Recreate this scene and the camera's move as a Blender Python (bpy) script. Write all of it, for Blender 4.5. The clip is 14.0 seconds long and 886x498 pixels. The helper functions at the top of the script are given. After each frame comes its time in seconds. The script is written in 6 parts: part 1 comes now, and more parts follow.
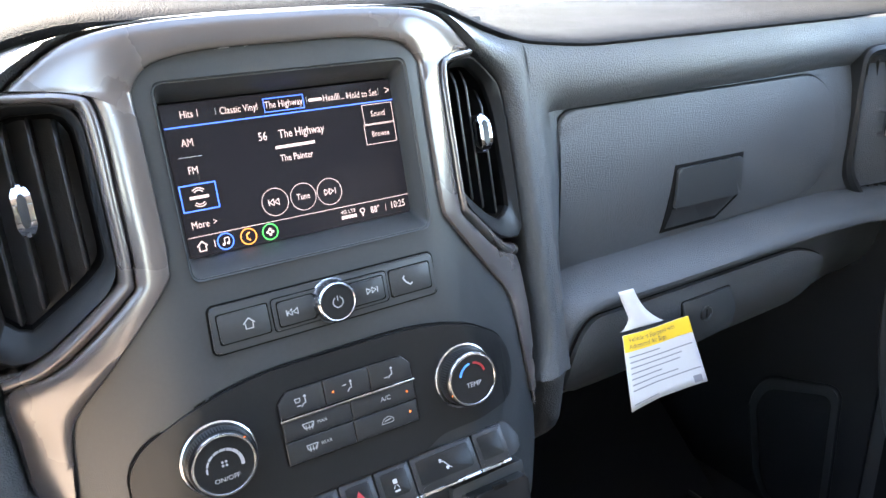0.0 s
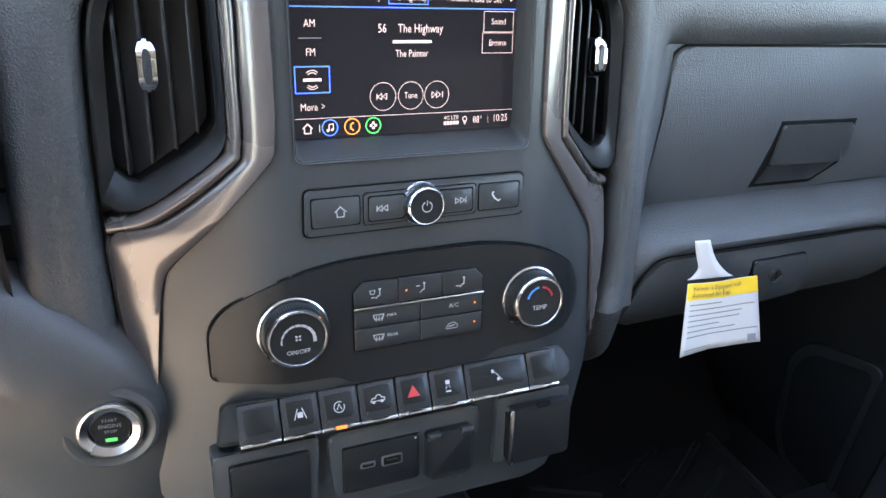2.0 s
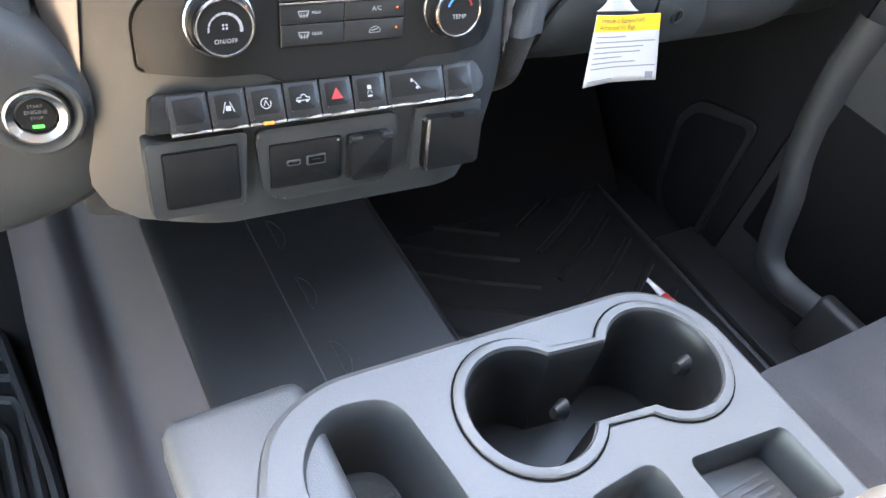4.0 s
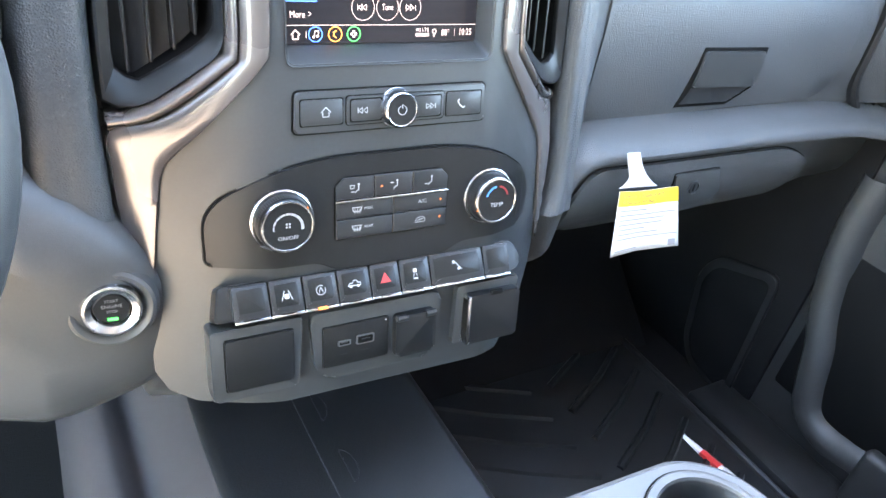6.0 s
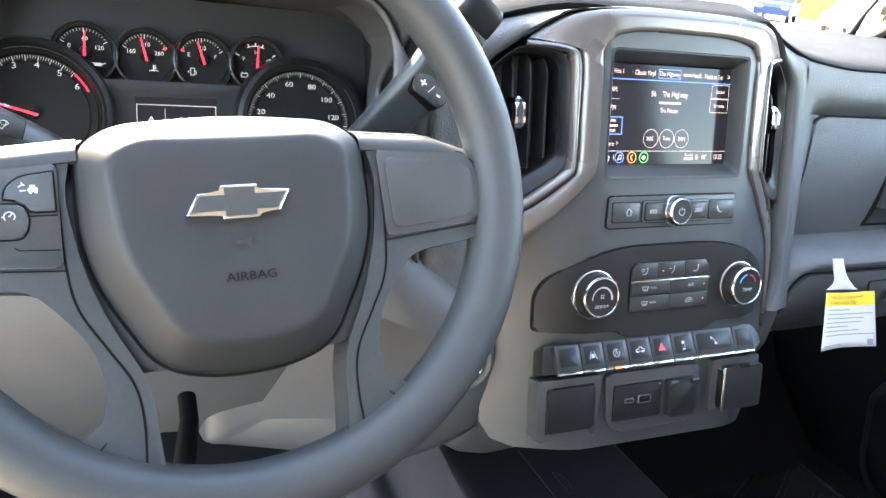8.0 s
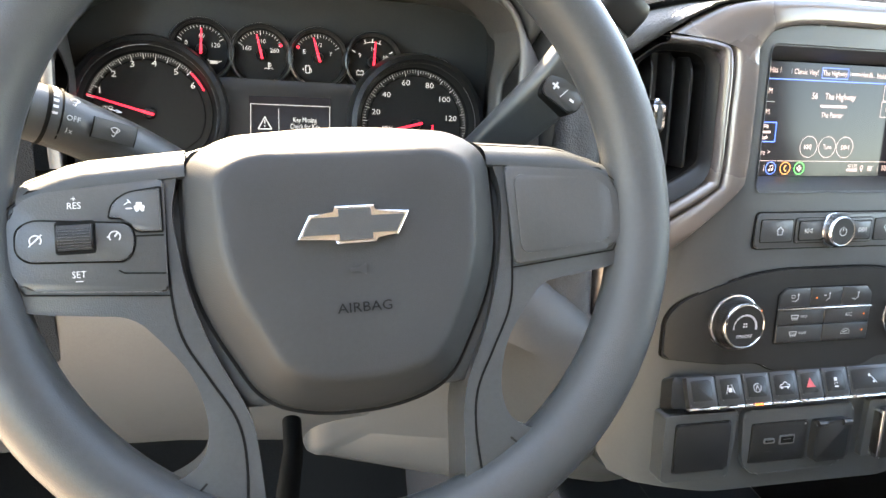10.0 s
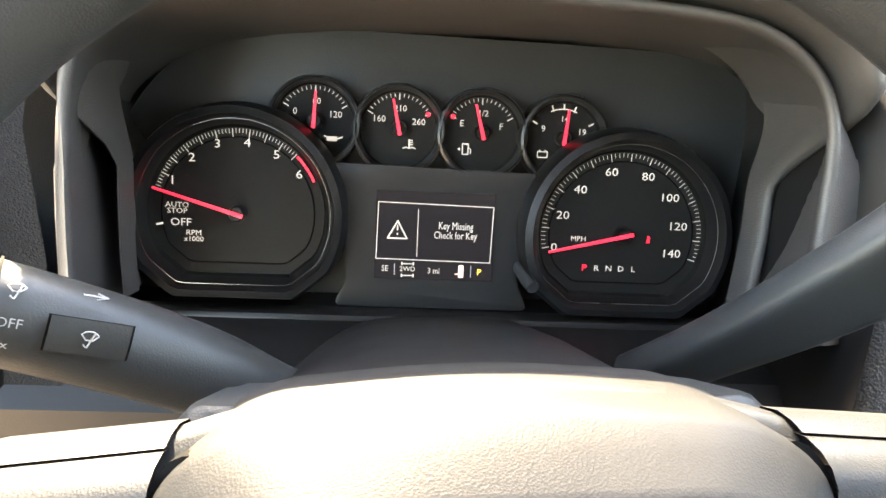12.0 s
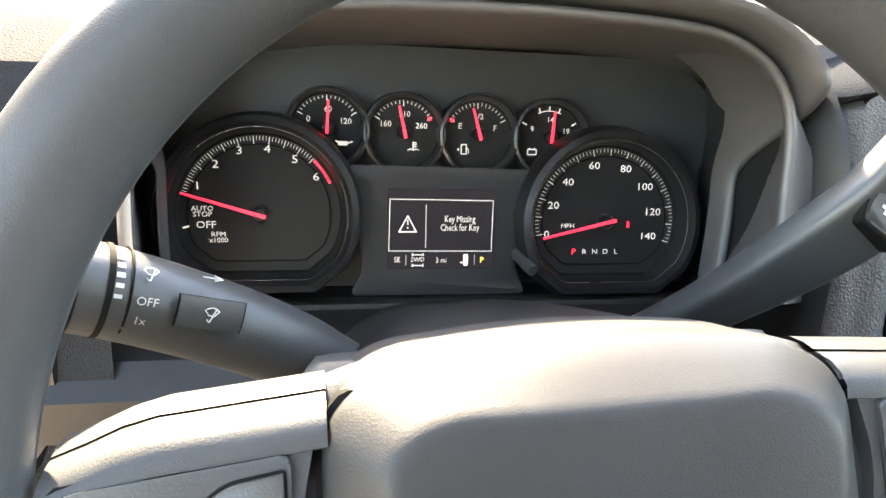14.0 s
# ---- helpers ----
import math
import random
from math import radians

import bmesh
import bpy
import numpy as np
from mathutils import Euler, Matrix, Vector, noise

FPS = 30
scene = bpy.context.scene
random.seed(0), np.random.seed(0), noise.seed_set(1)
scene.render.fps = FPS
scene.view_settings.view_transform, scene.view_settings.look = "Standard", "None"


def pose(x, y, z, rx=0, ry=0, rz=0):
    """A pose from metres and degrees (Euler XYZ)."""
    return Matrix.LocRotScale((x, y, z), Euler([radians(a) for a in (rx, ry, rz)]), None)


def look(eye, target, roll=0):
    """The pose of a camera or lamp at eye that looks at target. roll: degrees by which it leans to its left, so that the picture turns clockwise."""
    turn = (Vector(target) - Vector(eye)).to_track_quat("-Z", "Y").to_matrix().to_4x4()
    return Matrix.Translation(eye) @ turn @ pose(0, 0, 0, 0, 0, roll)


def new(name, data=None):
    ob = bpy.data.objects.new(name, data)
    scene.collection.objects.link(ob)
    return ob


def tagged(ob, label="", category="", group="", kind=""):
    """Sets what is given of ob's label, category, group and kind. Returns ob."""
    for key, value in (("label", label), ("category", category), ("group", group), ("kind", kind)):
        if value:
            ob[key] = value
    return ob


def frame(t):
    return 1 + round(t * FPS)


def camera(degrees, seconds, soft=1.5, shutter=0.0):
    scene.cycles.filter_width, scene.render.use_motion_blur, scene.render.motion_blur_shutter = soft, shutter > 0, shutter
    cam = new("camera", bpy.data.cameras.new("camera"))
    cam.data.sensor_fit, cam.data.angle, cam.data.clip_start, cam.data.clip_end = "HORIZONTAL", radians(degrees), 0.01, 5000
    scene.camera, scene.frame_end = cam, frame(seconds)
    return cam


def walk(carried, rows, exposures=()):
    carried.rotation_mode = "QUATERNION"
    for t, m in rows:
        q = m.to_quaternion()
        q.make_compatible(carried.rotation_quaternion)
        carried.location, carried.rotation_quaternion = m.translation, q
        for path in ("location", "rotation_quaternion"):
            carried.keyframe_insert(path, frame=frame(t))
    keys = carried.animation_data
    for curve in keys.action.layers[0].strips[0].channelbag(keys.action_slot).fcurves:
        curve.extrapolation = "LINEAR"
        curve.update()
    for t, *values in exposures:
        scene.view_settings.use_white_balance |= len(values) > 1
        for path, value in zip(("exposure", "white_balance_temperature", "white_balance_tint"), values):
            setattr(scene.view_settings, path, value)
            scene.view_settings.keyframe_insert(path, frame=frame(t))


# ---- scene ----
cam = camera(62.3, 14.0)
PATH = [
    (0, (-0.179, -0.395, 1.042), (0.807, 1.201, 0.348), -2.3),
    (0.5, (-0.194, -0.393, 1.055), (0.615, 1.295, 0.352), 1.4),
    (1, (-0.202, -0.386, 1.063), (0.55, 1.314, 0.326), 4.1),
    (1.5, (-0.202, -0.377, 1.069), (0.571, 1.281, 0.259), 5.1),
    (2, (-0.2, -0.38, 1.06), (0.615, 1.164, 0.084), 6.9),
    (2.5, (-0.212, -0.389, 1.053), (0.648, 1.008, -0.09), 9.9),
    (3, (-0.226, -0.405, 1.039), (0.689, 0.802, -0.268), 13.8),
    (3.2, (-0.228, -0.412, 1.033), (0.71, 0.711, -0.331), 15.4),
    (5.3, (-0.25, -0.438, 1.039), (0.7, 0.626, -0.363), 16.7),
    (5.5, (-0.251, -0.428, 1.05), (0.699, 0.746, -0.261), 14.0),
    (6, (-0.263, -0.424, 1.065), (0.718, 0.927, -0.034), 11.5),
    (6.5, (-0.31, -0.453, 1.077), (0.671, 1.038, 0.176), 9.2),
    (7, (-0.388, -0.485, 1.072), (0.619, 1.073, 0.324), 7.4),
    (7.5, (-0.459, -0.494, 1.061), (0.541, 1.076, 0.328), 7.4),
    (8, (-0.509, -0.5, 1.049), (0.317, 1.167, 0.314), 7.0),
    (10.3, (-0.502, -0.415, 1.05), (0.018, 1.341, 0.247), 5.5),
    (10.5, (-0.498, -0.387, 1.046), (-0.026, 1.383, 0.243), 5.2),
    (11, (-0.492, -0.312, 1.046), (-0.185, 1.493, 0.241), 6.0),
    (11.5, (-0.495, -0.257, 1.054), (-0.36, 1.576, 0.266), 6.5),
    (12, (-0.471, -0.209, 1.053), (-0.343, 1.604, 0.219), 3.8),
    (12.5, (-0.452, -0.191, 1.057), (-0.327, 1.626, 0.23), 3.0),
    (13, (-0.447, -0.18, 1.053), (-0.354, 1.641, 0.231), 2.7),
    (13.5, (-0.463, -0.192, 1.063), (-0.351, 1.614, 0.21), 2.7),
    (14, (-0.524, -0.248, 1.057), (-0.196, 1.557, 0.26), 3.8),
]
walk(cam, [(t, look(eye, target, roll)) for t, eye, target, roll in PATH],
     [(0, 5.2, 7200, 10), (1.0, 5.05, 7200, 10), (1.5, 4.95, 7200, 10), (2.0, 4.95, 7200, 10), (2.5, 5.45, 7300, 10), (3, 5.6, 7600, 10), (5.3, 5.4, 8200, 10), (5.5, 5.55, 8000, 10), (6.0, 6.05, 7300, 8), (6.5, 5.95, 6900, 6), (8, 5.4, 7400, 8), (10.5, 5.35, 8600, 10), (11.5, 5.45, 8700, 10), (12.5, 5.3, 8900, 11), (13.5, 5.5, 8300, 10), (14, 5.45, 8400, 10)])


# ---------------------------------------------------------------- light
world = bpy.data.worlds.new("sky")
scene.world = world
world.use_nodes = True
wn = world.node_tree.nodes
sky = wn.new("ShaderNodeTexSky")
sky.sky_type, sky.sun_disc = "NISHITA", False
SUN_ELEV, SUN_AZ = radians(36), radians(-14)     # azimuth from +y (ahead), minus: to the driver's side
sky.sun_elevation, sky.sun_rotation = SUN_ELEV, SUN_AZ
wn["Background"].inputs["Strength"].default_value = 0.15
world.node_tree.links.new(sky.outputs["Color"], wn["Background"].inputs["Color"])
sun = new("sun", bpy.data.lights.new("sun", "SUN"))
sun.data.energy, sun.data.angle, sun.data.color = 3.2, radians(0.6), (1.0, 0.90, 0.76)
to_sun = Vector((math.sin(SUN_AZ) * math.cos(SUN_ELEV), math.cos(SUN_AZ) * math.cos(SUN_ELEV), math.sin(SUN_ELEV)))
sun.matrix_world = look(to_sun * 50, (0, 0, 0))


# ---------------------------------------------------------------- materials
def material(name, color, rough=0.5, metal=0.0, vary=0.15, grain=0.0, scale=400.0, bump=0.0, bump_scale=900.0,
             coat=0.0, emit=None, emit_strength=1.0, pebble=False):
    m = bpy.data.materials.new(name)
    m.use_nodes = True
    nt = m.node_tree
    n, l = nt.nodes, nt.links
    b = n["Principled BSDF"]
    b.inputs["Roughness"].default_value = rough
    b.inputs["Metallic"].default_value = metal
    b.inputs["Coat Weight"].default_value = coat
    b.inputs["Coat Roughness"].default_value = 0.16
    b.inputs["Base Color"].default_value = (*color, 1)
    if emit:
        b.inputs["Emission Color"].default_value = (*emit, 1)
        b.inputs["Emission Strength"].default_value = emit_strength
        return m
    co = n.new("ShaderNodeTexCoord")
    if vary:
        big = n.new("ShaderNodeTexNoise")
        big.inputs["Scale"].default_value, big.inputs["Detail"].default_value = 9.0, 6.0
        fine = n.new("ShaderNodeTexNoise")
        fine.inputs["Scale"].default_value, fine.inputs["Detail"].default_value = scale, 3.0
        l.new(co.outputs["Object"], big.inputs["Vector"]), l.new(co.outputs["Object"], fine.inputs["Vector"])
        mix = n.new("ShaderNodeMath")
        mix.operation = "MULTIPLY_ADD"
        mix.inputs[1].default_value = 0.5
        l.new(fine.outputs["Fac"], mix.inputs[0]), l.new(big.outputs["Fac"], mix.inputs[2])
        ramp = n.new("ShaderNodeMapRange")
        ramp.inputs["From Min"].default_value, ramp.inputs["From Max"].default_value = 0.45, 1.05
        ramp.inputs["To Min"].default_value, ramp.inputs["To Max"].default_value = 1 - vary, 1 + vary
        l.new(mix.outputs[0], ramp.inputs["Value"])
        mul = n.new("ShaderNodeVectorMath")
        mul.operation = "SCALE"
        mul.inputs[0].default_value = color
        l.new(ramp.outputs["Result"], mul.inputs["Scale"]), l.new(mul.outputs["Vector"], b.inputs["Base Color"])
        rr = n.new("ShaderNodeMapRange")
        rr.inputs["From Min"].default_value, rr.inputs["From Max"].default_value = 0.3, 0.7
        rr.inputs["To Min"].default_value, rr.inputs["To Max"].default_value = max(0.02, rough - 0.07), min(1, rough + 0.07)
        l.new(big.outputs["Fac"], rr.inputs["Value"]), l.new(rr.outputs["Result"], b.inputs["Roughness"])
    if bump:
        if pebble:
            tex = n.new("ShaderNodeTexVoronoi")
            out = tex.outputs["Distance"]
        else:
            tex = n.new("ShaderNodeTexNoise")
            tex.inputs["Detail"].default_value = 2.0
            out = tex.outputs["Fac"]
        tex.inputs["Scale"].default_value = bump_scale
        l.new(co.outputs["Object"], tex.inputs["Vector"])
        bn = n.new("ShaderNodeBump")
        bn.inputs["Strength"].default_value, bn.inputs["Distance"].default_value = bump, 0.0008
        l.new(out, bn.inputs["Height"]), l.new(bn.outputs["Normal"], b.inputs["Normal"])
    return m


SOFT = material("soft_touch_pad", (0.031, 0.0335, 0.036), 0.46, bump=0.55, bump_scale=700, pebble=True)
HARD = material("hard_plastic", (0.030, 0.0315, 0.033), 0.42, bump=0.22, bump_scale=1100)
# same pad as SOFT with shade put into its colour, offsetting sun on top
PAD_DARKENED = material("soft_pad_darkened", (0.0120, 0.0130, 0.0145), 0.75, bump=0.7, bump_scale=900, pebble=True)
PAD_DARKENED.node_tree.nodes["Principled BSDF"].inputs["Specular IOR Level"].default_value = 0.01
# hard plastic with its colour lightened, for light bounced up under the hood
HOOD = material("hood_plastic_lightened", (0.036, 0.0355, 0.0355), 0.5, bump=0.25, bump_scale=1000)
FASCIA = material("matte_fascia", (0.0190, 0.0208, 0.0220), 0.38, bump=0.14, bump_scale=1300)
DARKP = material("black_plastic", (0.0062, 0.0066, 0.0070), 0.36, bump=0.1, bump_scale=1300)
for m_, s_ in ((FASCIA, .28), (DARKP, .18), (SOFT, .30), (HARD, .30)):
    m_.node_tree.nodes["Principled BSDF"].inputs["Specular IOR Level"].default_value = s_
LOUVRE = material("vent_louvre", (0.0075, 0.0080, 0.0085), 0.36, vary=0.1)
BUTTON = material("button_plastic", (0.0115, 0.0122, 0.0130), 0.34, vary=0.1)
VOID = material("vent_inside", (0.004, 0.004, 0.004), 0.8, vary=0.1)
for m_, s_ in ((BUTTON, .25), (LOUVRE, .25), (VOID, .04)):
    m_.node_tree.nodes["Principled BSDF"].inputs["Specular IOR Level"].default_value = s_
TRIM = material("satin_grey_trim", (0.058, 0.051, 0.0485), 0.28, metal=0.35, coat=0.35, vary=0.05, scale=1500)
CHROME = material("chrome", (0.46, 0.46, 0.48), 0.14, metal=1.0, vary=0.03)
SATIN = material("satin_chrome", (0.38, 0.385, 0.395), 0.26, metal=1.0, vary=0.05)
LEATHER = material("wheel_grip", (0.020, 0.0218, 0.0232), 0.42, bump=0.12, bump_scale=1500, pebble=True)
COVER = material("airbag_cover", (0.0115, 0.0122, 0.0128), 0.52, bump=0.10, bump_scale=1500, pebble=True)
for m_ in (COVER, LEATHER):
    m_.node_tree.nodes["Principled BSDF"].inputs["Specular IOR Level"].default_value = .16
GREY_CONSOLE = material("grey_console", (0.034, 0.0355, 0.037), 0.45, bump=0.3, bump_scale=900)
CARPET = material("carpet", (0.0055, 0.0055, 0.0058), 0.95, vary=0.35, bump=1.0, bump_scale=900)
RUBBER = material("rubber_mat", (0.0080, 0.0084, 0.0092), 0.42, vary=0.2, bump=0.3, bump_scale=500)
CLOTH = material("seat_cloth", (0.034, 0.0355, 0.040), 0.9, vary=0.3, bump=0.9, bump_scale=1200)
for m_, s_ in ((CARPET, .05), (RUBBER, .25), (CLOTH, .1)):
    m_.node_tree.nodes["Principled BSDF"].inputs["Specular IOR Level"].default_value = s_


def low_gloss(m, ior):
    m.node_tree.nodes["Principled BSDF"].inputs["IOR"].default_value = ior
    return m


SCREEN = material("screen_glass", (0.004, 0.004, 0.005), 0.06, vary=0)
GAUGE = material("gauge_face", (0.0075, 0.008, 0.008), 0.6, vary=0.1)
GAUGE.node_tree.nodes["Principled BSDF"].inputs["Specular IOR Level"].default_value = .12
WHITE_GLOW = material("white_print_lit", (0.25, 0.25, 0.25), 0.5, emit=(0.9, 0.95, 1.0), emit_strength=0.018)
PAPER = material("tag_card", (0.33, 0.33, 0.33), 0.6, vary=0.04)
YELLOW = material("tag_yellow", (0.52, 0.34, 0.015), 0.6, vary=0.04)
INK = material("tag_ink", (0.05, 0.05, 0.05), 0.7, vary=0)
HEADLINER = material("headliner", (0.50, 0.49, 0.47), 0.9, vary=0.1, bump=0.5)


# ---------------------------------------------------------------- mesh helpers
def part(name, bm, mat, parent=None, label="", smooth=True, angle=35):
    me = bpy.data.meshes.new(name)
    bmesh.ops.recalc_face_normals(bm, faces=bm.faces[:])
    if smooth:
        for f in bm.faces:
            f.smooth = True
        for e in bm.edges:
            if len(e.link_faces) == 2 and e.calc_face_angle(0) > radians(angle):
                e.smooth = False
    bm.to_mesh(me)
    bm.free()
    for k in (mat if isinstance(mat, (list, tuple)) else [mat]):
        me.materials.append(k)
    ob = new(name, me)
    if parent:
        ob.parent = parent
    if label:
        tagged(ob, label)
    return ob


def thing(name, label, category, m=None, group="", kind=""):
    ob = new(name)
    ob.empty_display_size = 0.05
    if m is not None:
        ob.matrix_world = m
    return tagged(ob, label, category, group, kind)


def prism(poly, w0, w1, bevel=0.0, seg=2, bm=None, taper=0.0):
    """A plate: the outline poly, from depth w0 (back) to w1 (front), its front edge rounded."""
    bm = bm or bmesh.new()
    cx, cy = sum(p[0] for p in poly) / len(poly), sum(p[1] for p in poly) / len(poly)
    lo = [bm.verts.new((x, y, w0)) for x, y in poly]
    hi = [bm.verts.new((x + (cx - x) * taper, y + (cy - y) * taper, w1)) for x, y in poly]
    n = len(poly)
    top = bm.faces.new(hi)
    bm.faces.new(lo[::-1])
    for i in range(n):
        bm.faces.new((lo[i], lo[(i + 1) % n], hi[(i + 1) % n], hi[i]))
    if bevel:
        bmesh.ops.bevel(bm, geom=list(top.edges), offset=bevel, segments=seg, affect="EDGES", profile=0.5)
    return bm


def rounded(pts, r, n=5):
    """The outline pts with each corner rounded: r is one radius or one a corner."""
    out, k = [], len(pts)
    rs = r if isinstance(r, (list, tuple)) else [r] * k
    for i in range(k):
        p, a, b = Vector(pts[i]), Vector(pts[i - 1]), Vector(pts[(i + 1) % k])
        da, db = (a - p), (b - p)
        d = min(rs[i], da.length * 0.49, db.length * 0.49)
        if d < 1e-6:
            out.append(tuple(p))
            continue
        s, e = p + da.normalized() * d, p + db.normalized() * d
        for j in range(n + 1):
            t = j / n
            q = s * (1 - t) ** 2 + p * 2 * t * (1 - t) + e * t ** 2
            out.append((q.x, q.y))
    return out


def rect(x0, y0, x1, y1, r=0.0):
    pts = [(x0, y0), (x1, y0), (x1, y1), (x0, y1)]
    return rounded(pts, r) if r else pts


def circle(cx, cy, r, n=32, a0=0.0):
    return [(cx + r * math.cos(a0 + 2 * math.pi * i / n), cy + r * math.sin(a0 + 2 * math.pi * i / n)) for i in range(n)]


def lathe(profile, n=40, cx=0.0, cy=0.0, bm=None):
    """A turned shape round the w axis: profile of (radius, w)."""
    bm = bm or bmesh.new()
    rings = []
    for r, w in profile:
        if r < 1e-6:
            rings.append([bm.verts.new((cx, cy, w))])
        else:
            rings.append([bm.verts.new((cx + r * math.cos(2 * math.pi * i / n), cy + r * math.sin(2 * math.pi * i / n), w)) for i in range(n)])
    for a, b in zip(rings, rings[1:]):
        for i in range(n):
            q = [a[i % len(a)], a[(i + 1) % len(a)], b[(i + 1) % len(b)], b[i % len(b)]]
            q = list(dict.fromkeys(q))
            if len(q) > 2:
                bm.faces.new(q)
    return bm


def loft(sections, closed=False, cap=False, bm=None):
    """A skin over sections, each a list of as many points; closed: every section is a ring."""
    bm = bm or bmesh.new()
    rows = [[bm.verts.new(p) for p in s] for s in sections]
    n = len(rows[0])
    for a, b in zip(rows, rows[1:]):
        for i in range(n if closed else n - 1):
            j = (i + 1) % n
            bm.faces.new((a[i], a[j], b[j], b[i]))
    if cap and closed:
        bm.faces.new(rows[0][::-1]), bm.faces.new(rows[-1])
    return bm


def tube(path, radius, n=10, closed=False, bm=None, squash=1.0):
    """A round bar along path; radius: one or one a point."""
    bm = bm or bmesh.new()
    k = len(path)
    P = [Vector(p) for p in path]
    rad = radius if isinstance(radius, (list, tuple)) else [radius] * k
    rows = []
    up = Vector((0, 0, 1))
    for i in range(k):
        d = (P[(i + 1) % k] - P[i - 1]) if closed or 0 < i < k - 1 else (P[1] - P[0] if i == 0 else P[-1] - P[-2])
        d.normalize()
        s = d.cross(up)
        if s.length < 1e-3:
            s = d.cross(Vector((0, 1, 0)))
        s.normalize()
        v = s.cross(d)
        rows.append([bm.verts.new(P[i] + rad[i] * (math.cos(a) * s + math.sin(a) * v * squash)) for a in [2 * math.pi * j / n for j in range(n)]])
    pairs = list(zip(rows, rows[1:])) + ([(rows[-1], rows[0])] if closed else [])
    for a, b in pairs:
        for i in range(n):
            bm.faces.new((a[i], a[(i + 1) % n], b[(i + 1) % n], b[i]))
    if not closed:
        bm.faces.new(rows[0][::-1]), bm.faces.new(rows[-1])
    return bm


def box(x0, y0, z0, x1, y1, z1, bevel=0.0, seg=2, bm=None):
    bm = bm or bmesh.new()
    made = bmesh.ops.create_cube(bm, size=1.0, matrix=Matrix.Translation(((x0 + x1) / 2, (y0 + y1) / 2, (z0 + z1) / 2))
                                 @ Matrix.Diagonal((x1 - x0, y1 - y0, z1 - z0, 1)))
    if bevel:
        bmesh.ops.bevel(bm, geom=list({e for v in made["verts"] for e in v.link_edges}), offset=bevel, segments=seg, affect="EDGES", profile=0.5)
    return bm


def curve_pts(ctrl, n=8):
    """A smooth line through the points ctrl (Catmull-Rom)."""
    P = [Vector(p) for p in ctrl]
    P = [2 * P[0] - P[1]] + P + [2 * P[-1] - P[-2]]
    out = []
    for i in range(1, len(P) - 2):
        for j in range(n):
            t = j / n
            a, b, c, d = P[i - 1:i + 3]
            out.append(0.5 * ((2 * b) + (c - a) * t + (2 * a - 5 * b + 4 * c - d) * t * t + (3 * b - a - 3 * c + d) * t ** 3))
    return out + [P[-2]]


def cut(bm, xs=(), ys=()):
    """Adds lines to a mesh, so that it can bend."""
    for x in xs:
        bmesh.ops.bisect_plane(bm, geom=bm.verts[:] + bm.edges[:] + bm.faces[:], plane_co=(x, 0, 0), plane_no=(1, 0, 0))
    for y in ys:
        bmesh.ops.bisect_plane(bm, geom=bm.verts[:] + bm.edges[:] + bm.faces[:], plane_co=(0, y, 0), plane_no=(0, 1, 0))
    return bm


def frame_of(x, y, z, lean, turn=0.0):
    """A face leaning back by lean degrees: local x to the right, y up along the face, z out of it, towards the seats."""
    return pose(x, y, z, 90 - lean, 0, turn)


def text(body, size, mat, parent, x, y, w, align="CENTER", name="lettering", squeeze=1.0, bold=0.0):
    cu = bpy.data.curves.new(name, "FONT")
    cu.body, cu.size, cu.align_x, cu.align_y, cu.extrude, cu.resolution_u, cu.offset = body, size, align, "CENTER", 0.0, 2, bold
    tmp = bpy.data.objects.new("tmp_text", cu)
    scene.collection.objects.link(tmp)
    me = bpy.data.meshes.new_from_object(tmp.evaluated_get(bpy.context.evaluated_depsgraph_get()))
    bpy.data.objects.remove(tmp)
    bpy.data.curves.remove(cu)
    bm = bmesh.new()
    bm.from_mesh(me)
    bpy.data.meshes.remove(me)
    for v in bm.verts:
        v.co = Vector((x + v.co.x * squeeze, y + v.co.y, w))
    return part(name, bm, mat, parent, smooth=False)


def flat(polys, w, bm=None):
    bm = bm or bmesh.new()
    for p in polys:
        bm.faces.new([bm.verts.new((x, y, w)) for x, y in p])
    return bm


def line(pts, width, closed=False):
    """Thin flat strips along pts, as polygons."""
    out = []
    k = len(pts)
    for i in range(k if closed else k - 1):
        a, b = Vector(pts[i]), Vector(pts[(i + 1) % k])
        d = (b - a)
        if d.length < 1e-7:
            continue
        n = Vector((-d.y, d.x)).normalized() * width / 2
        e = d.normalized() * width * 0.25
        out.append([tuple(a - n - e), tuple(b - n + e), tuple(b + n + e), tuple(a + n - e)])
    return out


def offset(poly, d):
    """The outline poly moved in by d, with true corners."""
    k = len(poly)
    area = sum(poly[i - 1][0] * poly[i][1] - poly[i][0] * poly[i - 1][1] for i in range(k))
    s = 1 if area > 0 else -1
    out = []
    for i in range(k):
        p, a, b = Vector(poly[i]), Vector(poly[i - 1]), Vector(poly[(i + 1) % k])
        e, f = (p - a).normalized(), (b - p).normalized()
        n, m = Vector((-e.y, e.x)) * s, Vector((-f.y, f.x)) * s
        q = (n + m) / max(.3, 1 + n.dot(m))
        out.append((p.x + q.x * d, p.y + q.y * d))
    return out


def inset(poly, d):
    cx, cy = sum(p[0] for p in poly) / len(poly), sum(p[1] for p in poly) / len(poly)
    out = []
    for x, y in poly:
        v = Vector((x - cx, y - cy))
        k = max(0.0, 1 - d / v.length)
        out.append((cx + v.x * k, cy + v.y * k))
    return out


def smooth_line(pts, n=6):
    return [(p.x, p.y) for p in curve_pts([(x, y, 0) for x, y in pts], n)]


